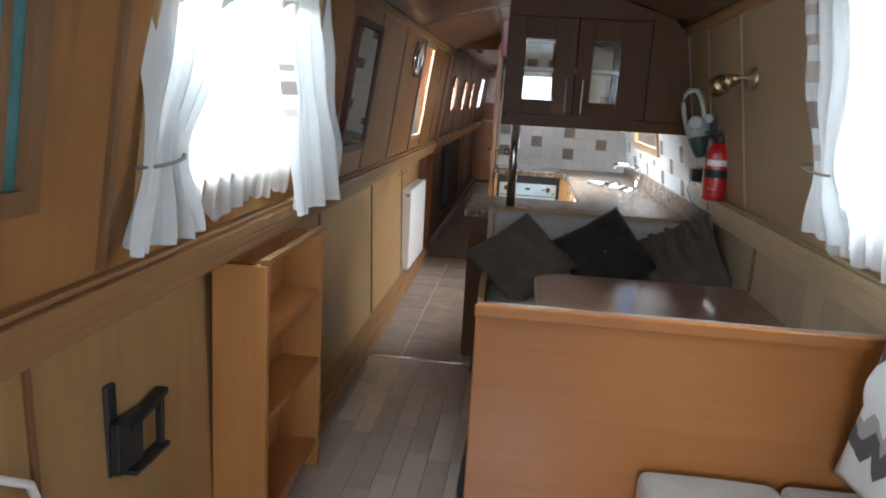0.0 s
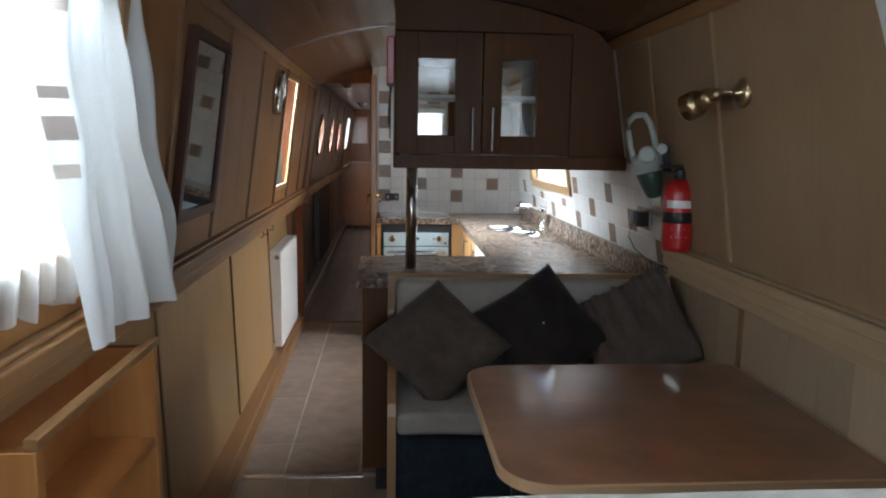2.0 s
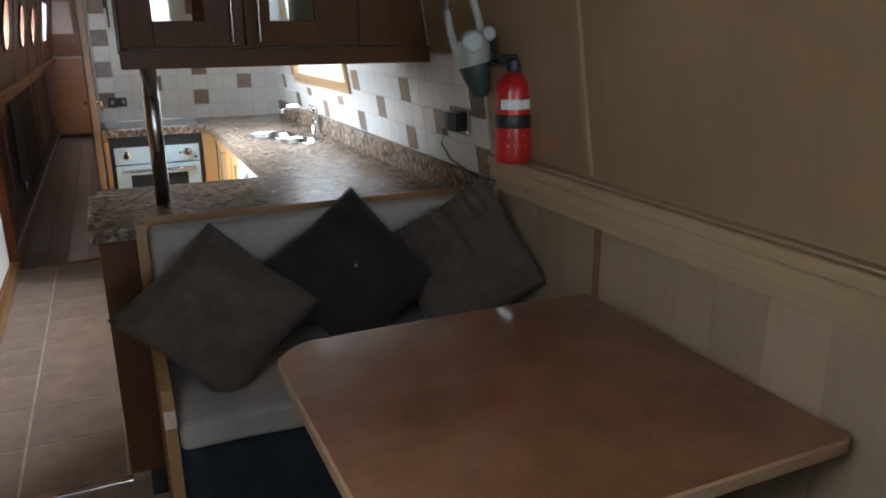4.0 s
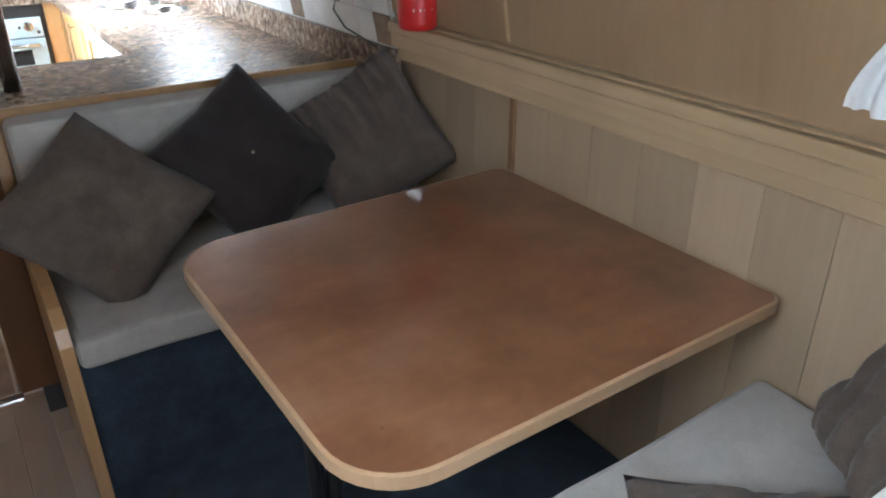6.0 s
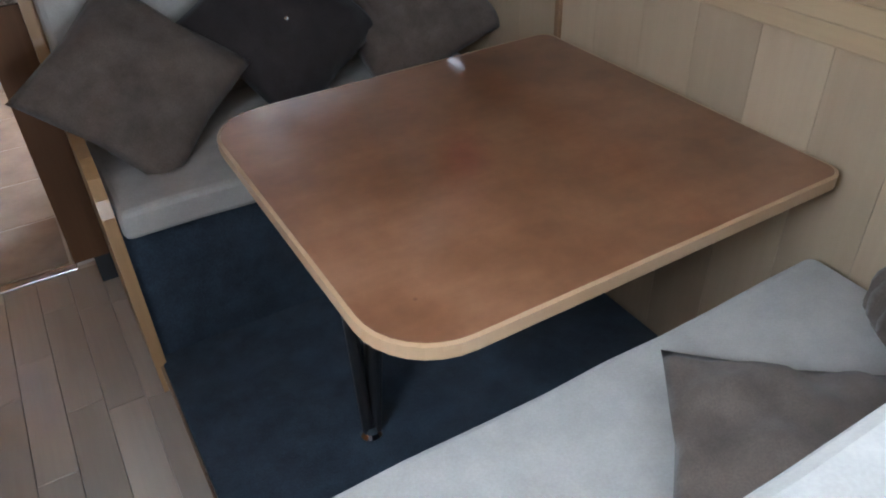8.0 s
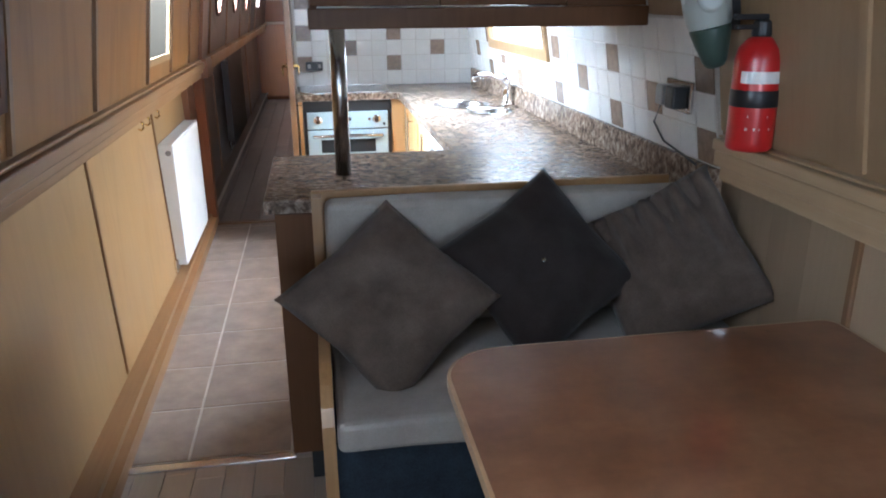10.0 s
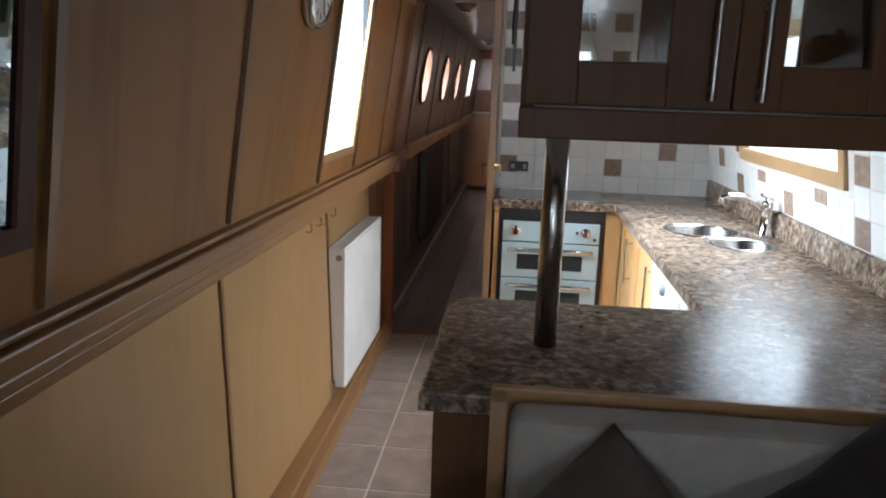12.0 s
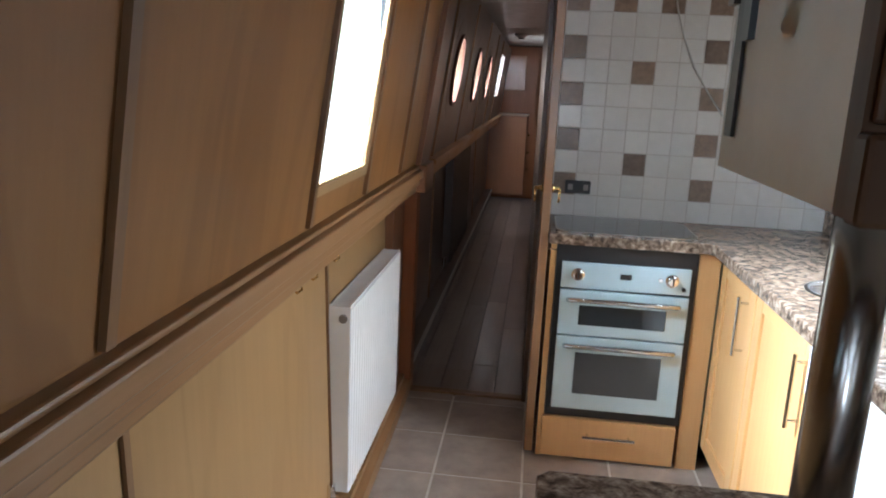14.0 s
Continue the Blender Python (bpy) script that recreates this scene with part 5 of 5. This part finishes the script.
clock = thing("wall_clock", (left_x(1.70), 5.76, 1.70), "round silver-rimmed wall clock with a white dial", "clock")
tl = Matrix.Rotation(radians(7.7), 3, "Y")
cc = Vector((left_x(1.70) + 0.002, 5.76, 1.70))
bm = bmesh.new()
lathe(bm, [(0.112, 0), (0.114, 0.012), (0.108, 0.03), (0.098, 0.034), (0.092, 0.026)], cc, 40, "x", tl)
part("rim", bm, STEEL, clock, smooth=True)
bm = bmesh.new()
lathe(bm, [(0.093, 0.0262), (0.093, 0.0275)], cc, 40, "x", tl)
dial = part("dial", bm, WHITE, clock)
for k in range(12):
    a = 2 * math.pi * k / 12
    bm = bmesh.new()
    box(bm, -0.0008, 0.0008, -0.003, 0.003, -0.009, 0.009)
    bmesh.ops.transform(bm, matrix=Matrix.Translation(cc) @ tl.to_4x4() @ Matrix.Rotation(a, 4, "X") @ Matrix.Translation((0.0288, 0, 0.076)), verts=bm.verts)
    part("hour_mark", bm, BLACK, dial)
for a, l in ((70, 0.05), (200, 0.07)):
    bm = bmesh.new()
    box(bm, -0.0008, 0.0008, -0.003, 0.003, -0.01, l)
    bmesh.ops.transform(bm, matrix=Matrix.Translation(cc) @ tl.to_4x4() @ Matrix.Rotation(radians(a), 4, "X") @ Matrix.Translation((0.031, 0, 0)), verts=bm.verts)
    part("clock_arm", bm, BLACK, dial)

for y in (6.33, 6.47, 6.70):
    bm = bmesh.new()
    pipe(bm, [(LOW_L, y, 0.93), (LOW_L + 0.02, y, 0.93), (LOW_L + 0.034, y, 0.915), (LOW_L + 0.034, y, 0.895), (LOW_L + 0.022, y, 0.885), (LOW_L + 0.012, y, 0.893)], 0.0035, 8)
    single("cup_hook", bm, BRASS, "small brass cup hook screwed under the rail", "hook", "cup hooks", smooth=True)
bm = bmesh.new()
pipe(bm, [(LOW_L + 0.03, 2.04, 0.78), (LOW_L + 0.03, 2.17, 0.76), (LOW_L + 0.03, 2.26, 0.70), (LOW_L + 0.03, 2.31, 0.58), (LOW_L + 0.03, 2.33, 0.40), (LOW_L + 0.03, 2.33, 0.1)], 0.009, 10)
single("cable", bm, WHITE, "white cable hanging down the oak panel", "cable", smooth=True)

# ---------- right side things ----------
LAMPM = plain("aged_brass", (0.56, 0.44, 0.26), 0.3, 1.0, 0.15)
lamp = thing("wall_lamp", (right_x(1.61), 3.93, 1.61), "aged brass swivelling wall spotlight", "wall lamp")
c = Vector((right_x(1.61), 3.93, 1.61))
bm = bmesh.new()
lathe(bm, [(0.042, 0), (0.042, -0.006), (0.034, -0.014), (0.014, -0.02), (0.012, -0.03)], c, 28, "x")
part("base", bm, LAMPM, lamp, smooth=True)
bm = bmesh.new()
pipe(bm, [c + Vector((-0.02, 0, 0)), c + Vector((-0.045, 0.005, 0.002)), c + Vector((-0.06, 0.03, -0.002))], 0.007, 12)
bmesh.ops.create_uvsphere(bm, u_segments=14, v_segments=10, radius=0.016, matrix=Matrix.Translation(c + Vector((-0.062, 0.034, -0.003))))
part("arm", bm, LAMPM, lamp, smooth=True)
bm = bmesh.new()
a, b = c + Vector((-0.065, 0.05, -0.006)), c + Vector((-0.115, 0.15, -0.045))
q = (b - a).to_track_quat("Z", "Y").to_matrix()
lathe(bm, [(0.012, 0), (0.024, 0.004), (0.028, 0.012), (0.029, 0.042), (0.026, 0.045), (0.026, 0.049), (0.036, 0.052), (0.039, 0.06), (0.04, 0.094), (0.036, 0.095), (0.022, 0.078)], a, 28, "z", q)
part("spot_head", bm, LAMPM, lamp, smooth=True)

ext = thing("fire_extinguisher", (0.868, 4.405, RAIL1), "red fire extinguisher with a black band and black head", "extinguisher")
ec = (0.868, 4.405, RAIL1 + 0.0005)
bm = bmesh.new()
lathe(bm, [(0.044, 0.001), (0.05, 0.006), (0.051, 0.02), (0.051, 0.20), (0.046, 0.225), (0.028, 0.245), (0.018, 0.25)], ec, 32)
part("cylinder", bm, RED, ext, smooth=True)
bm = bmesh.new()
lathe(bm, [(0.0515, 0.10), (0.0525, 0.102), (0.0525, 0.135), (0.0515, 0.137)], ec, 32)
part("strap", bm, BLACK, ext, "black rubber strap", smooth=True)
bm = bmesh.new()
lathe(bm, [(0.02, 0.2495), (0.022, 0.255), (0.02, 0.28), (0.012, 0.285)], ec, 18)
box(bm, ec[0] - 0.07, ec[0] + 0.02, ec[1] - 0.008, ec[1] + 0.008, ec[2] + 0.285, ec[2] + 0.297, 0.003)
box(bm, ec[0] - 0.065, ec[0] + 0.01, ec[1] - 0.008, ec[1] + 0.008, ec[2] + 0.265, ec[2] + 0.275, 0.003)
part("head", bm, BLACK, ext)
bm = bmesh.new()
for k in range(9):
    a0, a1 = radians(200 + 15 * k), radians(200 + 15 * (k + 1))
    hexa(bm, [(ec[0] + r * math.cos(t), ec[1] + r * math.sin(t), ec[2] + z) for r in (0.0513, 0.0519) for t in (a0, a1) for z in (0.152, 0.178)])
part("label_band", bm, WHITE, ext, "white label band")
for t, w, z in ((225, 24, 0.05), (258, 30, 0.05), (228, 50, 0.078)):
    bm = bmesh.new()
    a0, a1 = radians(t), radians(t + w)
    hexa(bm, [(ec[0] + r * math.cos(tt), ec[1] + r * math.sin(tt), ec[2] + zz) for r in (0.0508, 0.0515) for tt in (a0, a1) for zz in (z, z + 0.006)])
    part("print_bar", bm, plain("faded_print", (0.6, 0.42, 0.4), 0.5), ext, "small faded print")

lan = thing("hand_torch", (0.84, 4.51, 1.33), "white plastic hand torch with a loop handle and green lens housing", "torch")
tm = pose(0.775, 4.485, 1.43, 0, -14, -18) @ Matrix.Scale(0.76, 4)
# white plastic darkened to grey-green for the shade the torch hangs in
PALEP = plain("shaded_white_plastic", (0.42, 0.455, 0.42), 0.4, vary=0.1)
bm = bmesh.new()
loop = [(-0.060, 0, -0.02), (-0.064, 0, 0.05), (-0.062, 0, 0.12), (-0.048, 0, 0.17), (-0.012, 0, 0.19), (0.026, 0, 0.18), (0.042, 0, 0.14), (0.046, 0, 0.08), (0.044, 0, 0.0)]
pipe(bm, [tm @ Vector(p) for p in loop], 0.011, 12)
part("handle", bm, PALEP, lan, smooth=True)
bm = bmesh.new()
lathe(bm, [(0.052, 0.012), (0.066, 0.004), (0.070, -0.02), (0.066, -0.07), (0.058, -0.085)], tm @ Vector((-0.004, 0.01, 0.0)), 28, "z", tm.to_3x3())
part("body", bm, PALEP, lan, smooth=True)
bm = bmesh.new()
lathe(bm, [(0.030, 0.03), (0.040, 0.026), (0.041, -0.028), (0.036, -0.034), (0.028, -0.036)], tm @ Vector((0.0, -0.032, 0.0)), 28, "y", tm.to_3x3())
part("side_cap", bm, PALEP, lan, "round white side cap")
bm = bmesh.new()
lathe(bm, [(0.060, -0.082), (0.061, -0.09), (0.052, -0.13), (0.036, -0.185), (0.026, -0.20), (0.014, -0.205)], tm @ Vector((-0.004, 0.01, 0.0)), 28, "z", tm.to_3x3())
part("lens_housing", bm, plain("dark_green_plastic", (0.045, 0.075, 0.06), 0.35), lan, "dark green lens housing", smooth=True)
bm = bmesh.new()
lathe(bm, [(0.018, 0.02), (0.026, 0.014), (0.027, -0.012), (0.020, -0.018)], tm @ Vector((0.068, -0.006, 0.012)), 20, "y", tm.to_3x3())
part("switch_pod", bm, PALEP, lan)
bm = bmesh.new()
box(bm, 0.83, 0.876, 4.51, 4.54, 1.36, 1.46)
part("wall_clip", bm, BLACK, lan)


def socket(name, y, z, open_plug=True):
    s = thing(name, (right_x(z), y, z), "double power socket with a dark plug and thin lead", "socket")
    f = right_x(z) - 0.012
    part("plate", boxed(f - 0.012, f, y - 0.073, y + 0.073, z - 0.043, z + 0.043, bev=0.004), STEEL, s)
    part("plug", boxed(f - 0.055, f - 0.012, y - 0.06, y - 0.01, z - 0.03, z + 0.03, bev=0.006), BLACK, s)
    part("plug", boxed(f - 0.05, f - 0.012, y + 0.015, y + 0.06, z - 0.028, z + 0.028, bev=0.006), plain("grey_transformer", (0.25, 0.26, 0.27), 0.4), s)
    bm = bmesh.new()
    pipe(bm, [(f - 0.04, y + 0.04, z - 0.03), (f - 0.045, y + 0.06, z - 0.08), (f - 0.03, y + 0.02, z - 0.13), (f - 0.02, y - 0.08, z - 0.15), (f - 0.012, y - 0.14, z - 0.165)], 0.003, 8)
    part("lead", bm, BLACK, s, smooth=True)


socket("power_socket", 4.80, 1.175)

# low upholstered seat against the pine board, with a patterned cushion
seat = thing("window_seat", (0.7, 2.4, 0), "low white-cushioned seat beside the pine bench back", "seat")
part("box", boxed(0.37, LOW_R - 0.012, 1.8, 2.768, 0.0, 0.49), PINEB, seat)
part("seat_cushion", pad(0.36, 0.69, 1.78, 2.765, 0.492, 0.615, 0.03, 0.006, 2), CREAM, seat, "white seat cushion")
part("seat_cushion", pad(0.695, LOW_R - 0.02, 1.78, 2.765, 0.492, 0.615, 0.03, 0.006, 3), CREAM, seat, "white seat cushion")


def zigzag_mat():
    """White cloth printed with grey and charcoal zigzag bands."""
    m, nt, b = nodes_of("zigzag_cushion_cloth")
    tc = nt.nodes.new("ShaderNodeTexCoord")
    sp = nt.nodes.new("ShaderNodeSeparateXYZ")
    nt.links.new(tc.outputs["Object"], sp.inputs[0])
    def mth(op, a, c=None):
        n = nt.nodes.new("ShaderNodeMath")
        n.operation = op
        for k, v in enumerate((a, c)):
            if v is None:
                continue
            if hasattr(v, "links"):
                nt.links.new(v, n.inputs[k])
            else:
                n.inputs[k].default_value = v
        return n.outputs[0]
    tri = mth("PINGPONG", sp.outputs["Y"], 0.045)
    w = mth("ADD", sp.outputs["Z"], mth("MULTIPLY", tri, 0.9))
    f = mth("FRACT", mth("MULTIPLY", w, 4.4))
    c = ramp(nt, f, [(0.0, (0.72, 0.71, 0.69)), (0.42, (0.72, 0.71, 0.69)), (0.43, (0.10, 0.095, 0.10)), (0.66, (0.10, 0.095, 0.10)), (0.67, (0.36, 0.33, 0.32)), (0.84, (0.36, 0.33, 0.32)), (0.85, (0.72, 0.71, 0.69))])
    nt.links.new(c, b.inputs["Base Color"])
    b.inputs["Roughness"].default_value = 0.95
    return m


cushion("cushion", (0.885, 2.50, 0.835), 0.44, 0.06, 90, -12, -72, zigzag_mat(), "white cushion with charcoal zigzag bands against the cabin side", 21.0, 0.2)

# ---------- on the wall cabinet's end ----------
fb = thing("fire_blanket", (CX0, 5.23, 1.71), "red fire blanket pouch on the cabinet end", "fire blanket")
part("pouch", boxed(CX0 - 0.036, CX0 - 0.001, 5.15, 5.31, 1.705, 1.905, bev=0.006), RED, fb)
for y, z in ((5.21, 1.475), (5.27, 1.51)):
    part("pull_tape", boxed(CX0 - 0.024, CX0 - 0.018, y, y + 0.022, z, 1.706), BLACK, fb, "black pull tape")
bm = bmesh.new()
for k in range(8):
    z0, z1 = 1.80 - 0.033 * k, 1.80 - 0.033 * (k + 1)
    f = [(CX0 - 0.014 - 0.016 * math.sin(z * 9), 5.335 + 0.012 * math.sin(z * 14), z, 0.028 + 0.012 * math.sin(z * 11)) for z in (z0, z1)]
    hexa(bm, [(x + dx, y + e * w, z) for dx in (0, 0.008) for e in (-1, 1) for x, y, z, w in f])
bmesh.ops.remove_doubles(bm, verts=bm.verts, dist=0.0005)
tube(bm, (CX0 - 0.001, 5.338, 1.80), (CX0 - 0.022, 5.338, 1.795), 0.006)
single("hanging_strap", bm, BLACK, "black strap hanging from a hook on the cabinet end", "strap", smooth=True)

# ---------- corridor ----------
door = thing("door_1", (-0.27, 7.75, 0), "open varnished oak door with brass ring handles", "door", kind="structure")
leaf = part("leaf", boxed(-0.252, -0.218, 7.30, 7.732, 0.012, 1.93, bev=0.004), wood("door_edge_oak", (0.36, 0.205, 0.1), (0.23, 0.12, 0.055), "z", 0.3, 0.4, 0.35), door)
for s, x in ((-1, -0.252), (1, -0.218)):
    bm = bmesh.new()
    lathe(bm, [(0.017, 0), (0.017, s * 0.004), (0.009, s * 0.008), (0.008, s * 0.03)], (x, 7.345, 1.07), 16, "x")
    pipe(bm, [(x + s * 0.028, 7.345 + 0.012 * math.sin(a), 1.045 + 0.027 * math.cos(a)) for a in (2 * math.pi * k / 20 for k in range(21))], 0.0045, 8)
    part("ring_handle", bm, BRASS, leaf, "brass ring handle", smooth=True)
part("hook", tubed((-0.218, 7.31, 0.845), (-0.185, 7.27, 0.850), 0.003, seg=8), STEEL, leaf, "small steel cabin hook")

end = thing("door_2", (-0.6, 14.46, 0), "red-brown two-part stern door with a pale inset panel", "door", kind="structure")
ye = Y1 - 0.055
part("upper_leaf", boxed(-0.90, -0.30, ye, ye + 0.04, 1.13, 1.97, bev=0.006), REDW, end)
part("inset_panel", boxed(-0.78, -0.46, ye - 0.012, ye - 0.0005, 1.42, 1.86, bev=0.008), wood("pale_red_panel", (0.55, 0.27, 0.14), (0.42, 0.18, 0.085), "z", 0.35, 0.2, 0.2), end)
part("lower_leaf", boxed(-0.90, -0.40, ye - 0.03, ye + 0.03, 0.05, 1.09, bev=0.006), wood("orange_brown_door", (0.5, 0.2, 0.075), (0.36, 0.125, 0.045), "z", 0.35, 0.3, 0.3), end)
part("ledge", boxed(-0.92, -0.38, ye - 0.06, ye + 0.02, 1.095, 1.125, bev=0.005), wood("pale_ledge", (0.62, 0.42, 0.27), (0.5, 0.32, 0.19), "x", 0.4, 0.1, 0.1), end)
for z in (0.4, 0.62, 0.85):
    bm = bmesh.new()
    lathe(bm, [(0.014, 0), (0.016, -0.012), (0.008, -0.02)], (-0.37, ye, z), 12, "y")
    part("knob", bm, BRASS, end, smooth=True)

for y in (8.75, 12.4):
    v = thing("ceiling_lamp", (-0.5, y, 1.98), "small round brass ceiling lamp on a pale panel", "ceiling lamp", "corridor ceiling lamps")
    bm = bmesh.new()
    lathe(bm, [(0.075, 0), (0.075, -0.008), (0.06, -0.02), (0.045, -0.03), (0.04, -0.042)], (-0.5, y, 1.985), 28)
    part("rim", bm, DARKSTEEL, v, smooth=True)
    bm = bmesh.new()
    lathe(bm, [(0.038, -0.0425), (0.03, -0.05)], (-0.5, y, 1.985), 20)
    part("lens", bm, DARKGLASS, v, smooth=True)

sw = thing("tile_socket", (-0.10, YT, 1.0), "dark double socket plate on the tiled bulkhead", "socket")
part("plate", boxed(-0.152, -0.045, YT - 0.014, YT - 0.0005, 1.005, 1.06, bev=0.003), BLACK, sw)
part("rocker", boxed(-0.14, -0.12, YT - 0.017, YT - 0.0142, 1.02, 1.045, bev=0.001), DARKSTEEL, sw)
part("rocker", boxed(-0.075, -0.055, YT - 0.017, YT - 0.0142, 1.02, 1.045, bev=0.001), DARKSTEEL, sw)


bm = bmesh.new()
pipe(bm, [(0.21, YT - 0.006, 1.93), (0.235, YT - 0.005, 1.78), (0.275, YT - 0.005, 1.66), (0.33, YT - 0.005, 1.54), (0.40, YT - 0.006, 1.44), (0.46, YT - 0.006, 1.36)], 0.004, 8)
single("cable", bm, plain("pale_grey_flex", (0.5, 0.48, 0.44), 0.6), "pale thin cable draped over the tiled bulkhead", "cable", smooth=True)


# ---------- floor and wall pieces ----------
def piece(name, me, at, parent, mat=None):
    ob = new(name, me)
    ob.parent = parent
    ob.location = at
    return ob


def piece_mesh(sx, sy, sz, bev, mat, name):
    bm = bmesh.new()
    x, y, z, b = sx / 2, sy / 2, sz, bev
    lo = [bm.verts.new(p) for p in ((-x, -y, 0), (x, -y, 0), (x, y, 0), (-x, y, 0))]
    mid = [bm.verts.new(p) for p in ((-x, -y, z - b), (x, -y, z - b), (x, y, z - b), (-x, y, z - b))]
    top = [bm.verts.new(p) for p in ((-x + b, -y + b, z), (x - b, -y + b, z), (x - b, y - b, z), (-x + b, y - b, z))]
    for k in range(4):
        j = (k + 1) % 4
        bm.faces.new((lo[k], lo[j], mid[j], mid[k]))
        bm.faces.new((mid[k], mid[j], top[j], top[k]))
    bm.faces.new(top)
    me = bpy.data.meshes.new(name)
    bm.to_mesh(me)
    bm.free()
    me.materials.append(mat)
    return me


# beige floor tiles
T = 0.335
edges_x = [-0.922, -0.587, -0.252, 0.083, 0.418, 0.753]
cache = {}


def fitted(x0, x1, y0, y1, z, h, mat, parent, name, gap, bev):
    k = (round(x1 - x0, 4), round(y1 - y0, 4), mat.name, h)
    if k not in cache:
        cache[k] = piece_mesh(x1 - x0 - gap, y1 - y0 - gap, h, bev, mat, name)
    piece(name, cache[k], ((x0 + x1) / 2, (y0 + y1) / 2, z), parent)


rows_y = [5.04] + [7.067 - T * k for k in range(6, -1, -1)] + [7.402, 7.737]
for xa, xb in zip(edges_x, edges_x[1:]):
    for ya, yb in zip(rows_y, rows_y[1:]):
        if xa > -0.3 and yb < 5.3:
            continue
        fitted(max(xa, LOW_L + 0.02), min(xb, 0.6), ya, yb, -0.012, 0.0115, FLOOR_T, floor, "tile", 0.009, 0.0015)
for xa, xb in zip(edges_x[:2], edges_x[1:3]):
    fitted(max(xa, LOW_L + 0.02), min(xb, -0.252), 7.737, YB - 0.002, -0.012, 0.0115, FLOOR_T, floor, "tile", 0.009, 0.0015)
tagged(single("trim_corridor_threshold", boxed(-0.86, -0.252, YB - 0.022, YB + 0.02, -0.012, 0.012, bev=0.004), STRIP, "dark wooden threshold at the corridor", "threshold"), kind="structure")

# laminate planks in the saloon
rng = random.Random(4)
W = 0.094
for k in range(11):
    xa = -0.93 + k * W
    y = Y0 + rng.uniform(0, 0.4)
    fitted(xa, xa + W, Y0, y, -0.012, 0.0118, PLANK, floor, "plank", 0.002, 0.001)
    while y < 5.005:
        yb = min(5.005, y + 0.46)
        if yb - y > 0.02:
            fitted(xa, xa + W, y, yb, -0.012, 0.0118, PLANK, floor, "plank", 0.002, 0.001)
        y = yb
# wider saloon floor under the seats
part("floor_bed", boxed(0.105, LOW_R, Y0, 2.80, -0.0119, -0.002), PLANK, floor)
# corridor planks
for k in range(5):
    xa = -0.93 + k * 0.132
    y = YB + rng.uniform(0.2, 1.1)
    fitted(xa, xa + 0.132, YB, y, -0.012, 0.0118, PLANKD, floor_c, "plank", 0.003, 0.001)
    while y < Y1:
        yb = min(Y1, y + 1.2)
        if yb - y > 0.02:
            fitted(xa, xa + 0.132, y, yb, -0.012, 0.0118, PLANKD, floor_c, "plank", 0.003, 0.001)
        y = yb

# galley bulkhead tiles
S = 0.0945
brown_far = {(0, 1), (0, 3), (0, 5), (0, 7), (0, 9), (3, 2), (3, 6), (6, 1), (6, 3), (6, 5), (6, 7), (2, 9), (4, 9), (6, 9), (9, 2), (8, 4), (9, 6)}
tw = piece_mesh(S - 0.004, S - 0.004, 0.008, 0.0012, WHITE_T, "tile")
tb = piece_mesh(S - 0.004, S - 0.004, 0.008, 0.0012, BROWN_T, "tile")
for i in range(12):
    for j in range(12):
        x, z = -0.203 + S * (i + 0.5), 0.9025 + S * (j + 0.5)
        if z > roof_z(x) - 0.04 or x > right_x(z) - 0.01:
            continue
        ob = piece("tile", tb if (i, j) in brown_far else tw, (x, YT + 0.012, z), wall_g)
        ob.rotation_euler = (radians(90), 0, 0)

# tiles on the galley's cabin side
SY = 0.1035
brown_side = {(i, 1) for i in range(3, 31, 6)} | {(i, j) for i in range(0, 31, 6) for j in (0, 2)}
tw = piece_mesh(S - 0.004, SY - 0.004, 0.008, 0.0012, WHITE_T, "tile")
tb = piece_mesh(S - 0.004, SY - 0.004, 0.008, 0.0012, BROWN_T, "tile")
tilt = math.atan(0.154)
wy0, wy1, wz0, wz1 = HOLES_R[1]
for i in range(31):
    for j in range(4):
        y, z = 4.625 + SY * (i + 0.5), 1.008 + S * (j + 0.5) * math.cos(tilt)
        if y > YT - 0.03 or (wy0 - 0.075 < y < wy1 + 0.075 and z > wz0 - 0.075):
            continue
        ob = piece("tile", tb if (i, j) in brown_side else tw, (right_x(z), y, z), wall_r)
        ob.rotation_euler = (0, radians(-90) - tilt, 0)
for j in range(4, 9):
    for i in range(7, 31):
        y, z = 4.625 + SY * (i + 0.5), 1.008 + S * (j + 0.5) * math.cos(tilt)
        if y > YT - 0.03 or z > 1.8 or (wy0 - 0.075 < y < wy1 + 0.075 and z < wz1 + 0.09):
            continue
        ob = piece("tile", tb if (i * 3 + j * 5) % 11 == 0 else tw, (right_x(z), y, z), wall_r)
        ob.rotation_euler = (0, radians(-90) - tilt, 0)
# cut tiles below the galley window
half = piece_mesh(0.046, SY - 0.004, 0.008, 0.0012, WHITE_T, "tile")
halfb = piece_mesh(0.046, SY - 0.004, 0.008, 0.0012, BROWN_T, "tile")
for i in range(31):
    y, z = 4.625 + SY * (i + 0.5), 1.124
    if wy0 - 0.075 < y < wy1 + 0.075 and y < YT - 0.03:
        ob = piece("tile", halfb if (i, 1) in brown_side else half, (right_x(z), y, z), wall_r)
        ob.rotation_euler = (0, radians(-90) - tilt, 0)
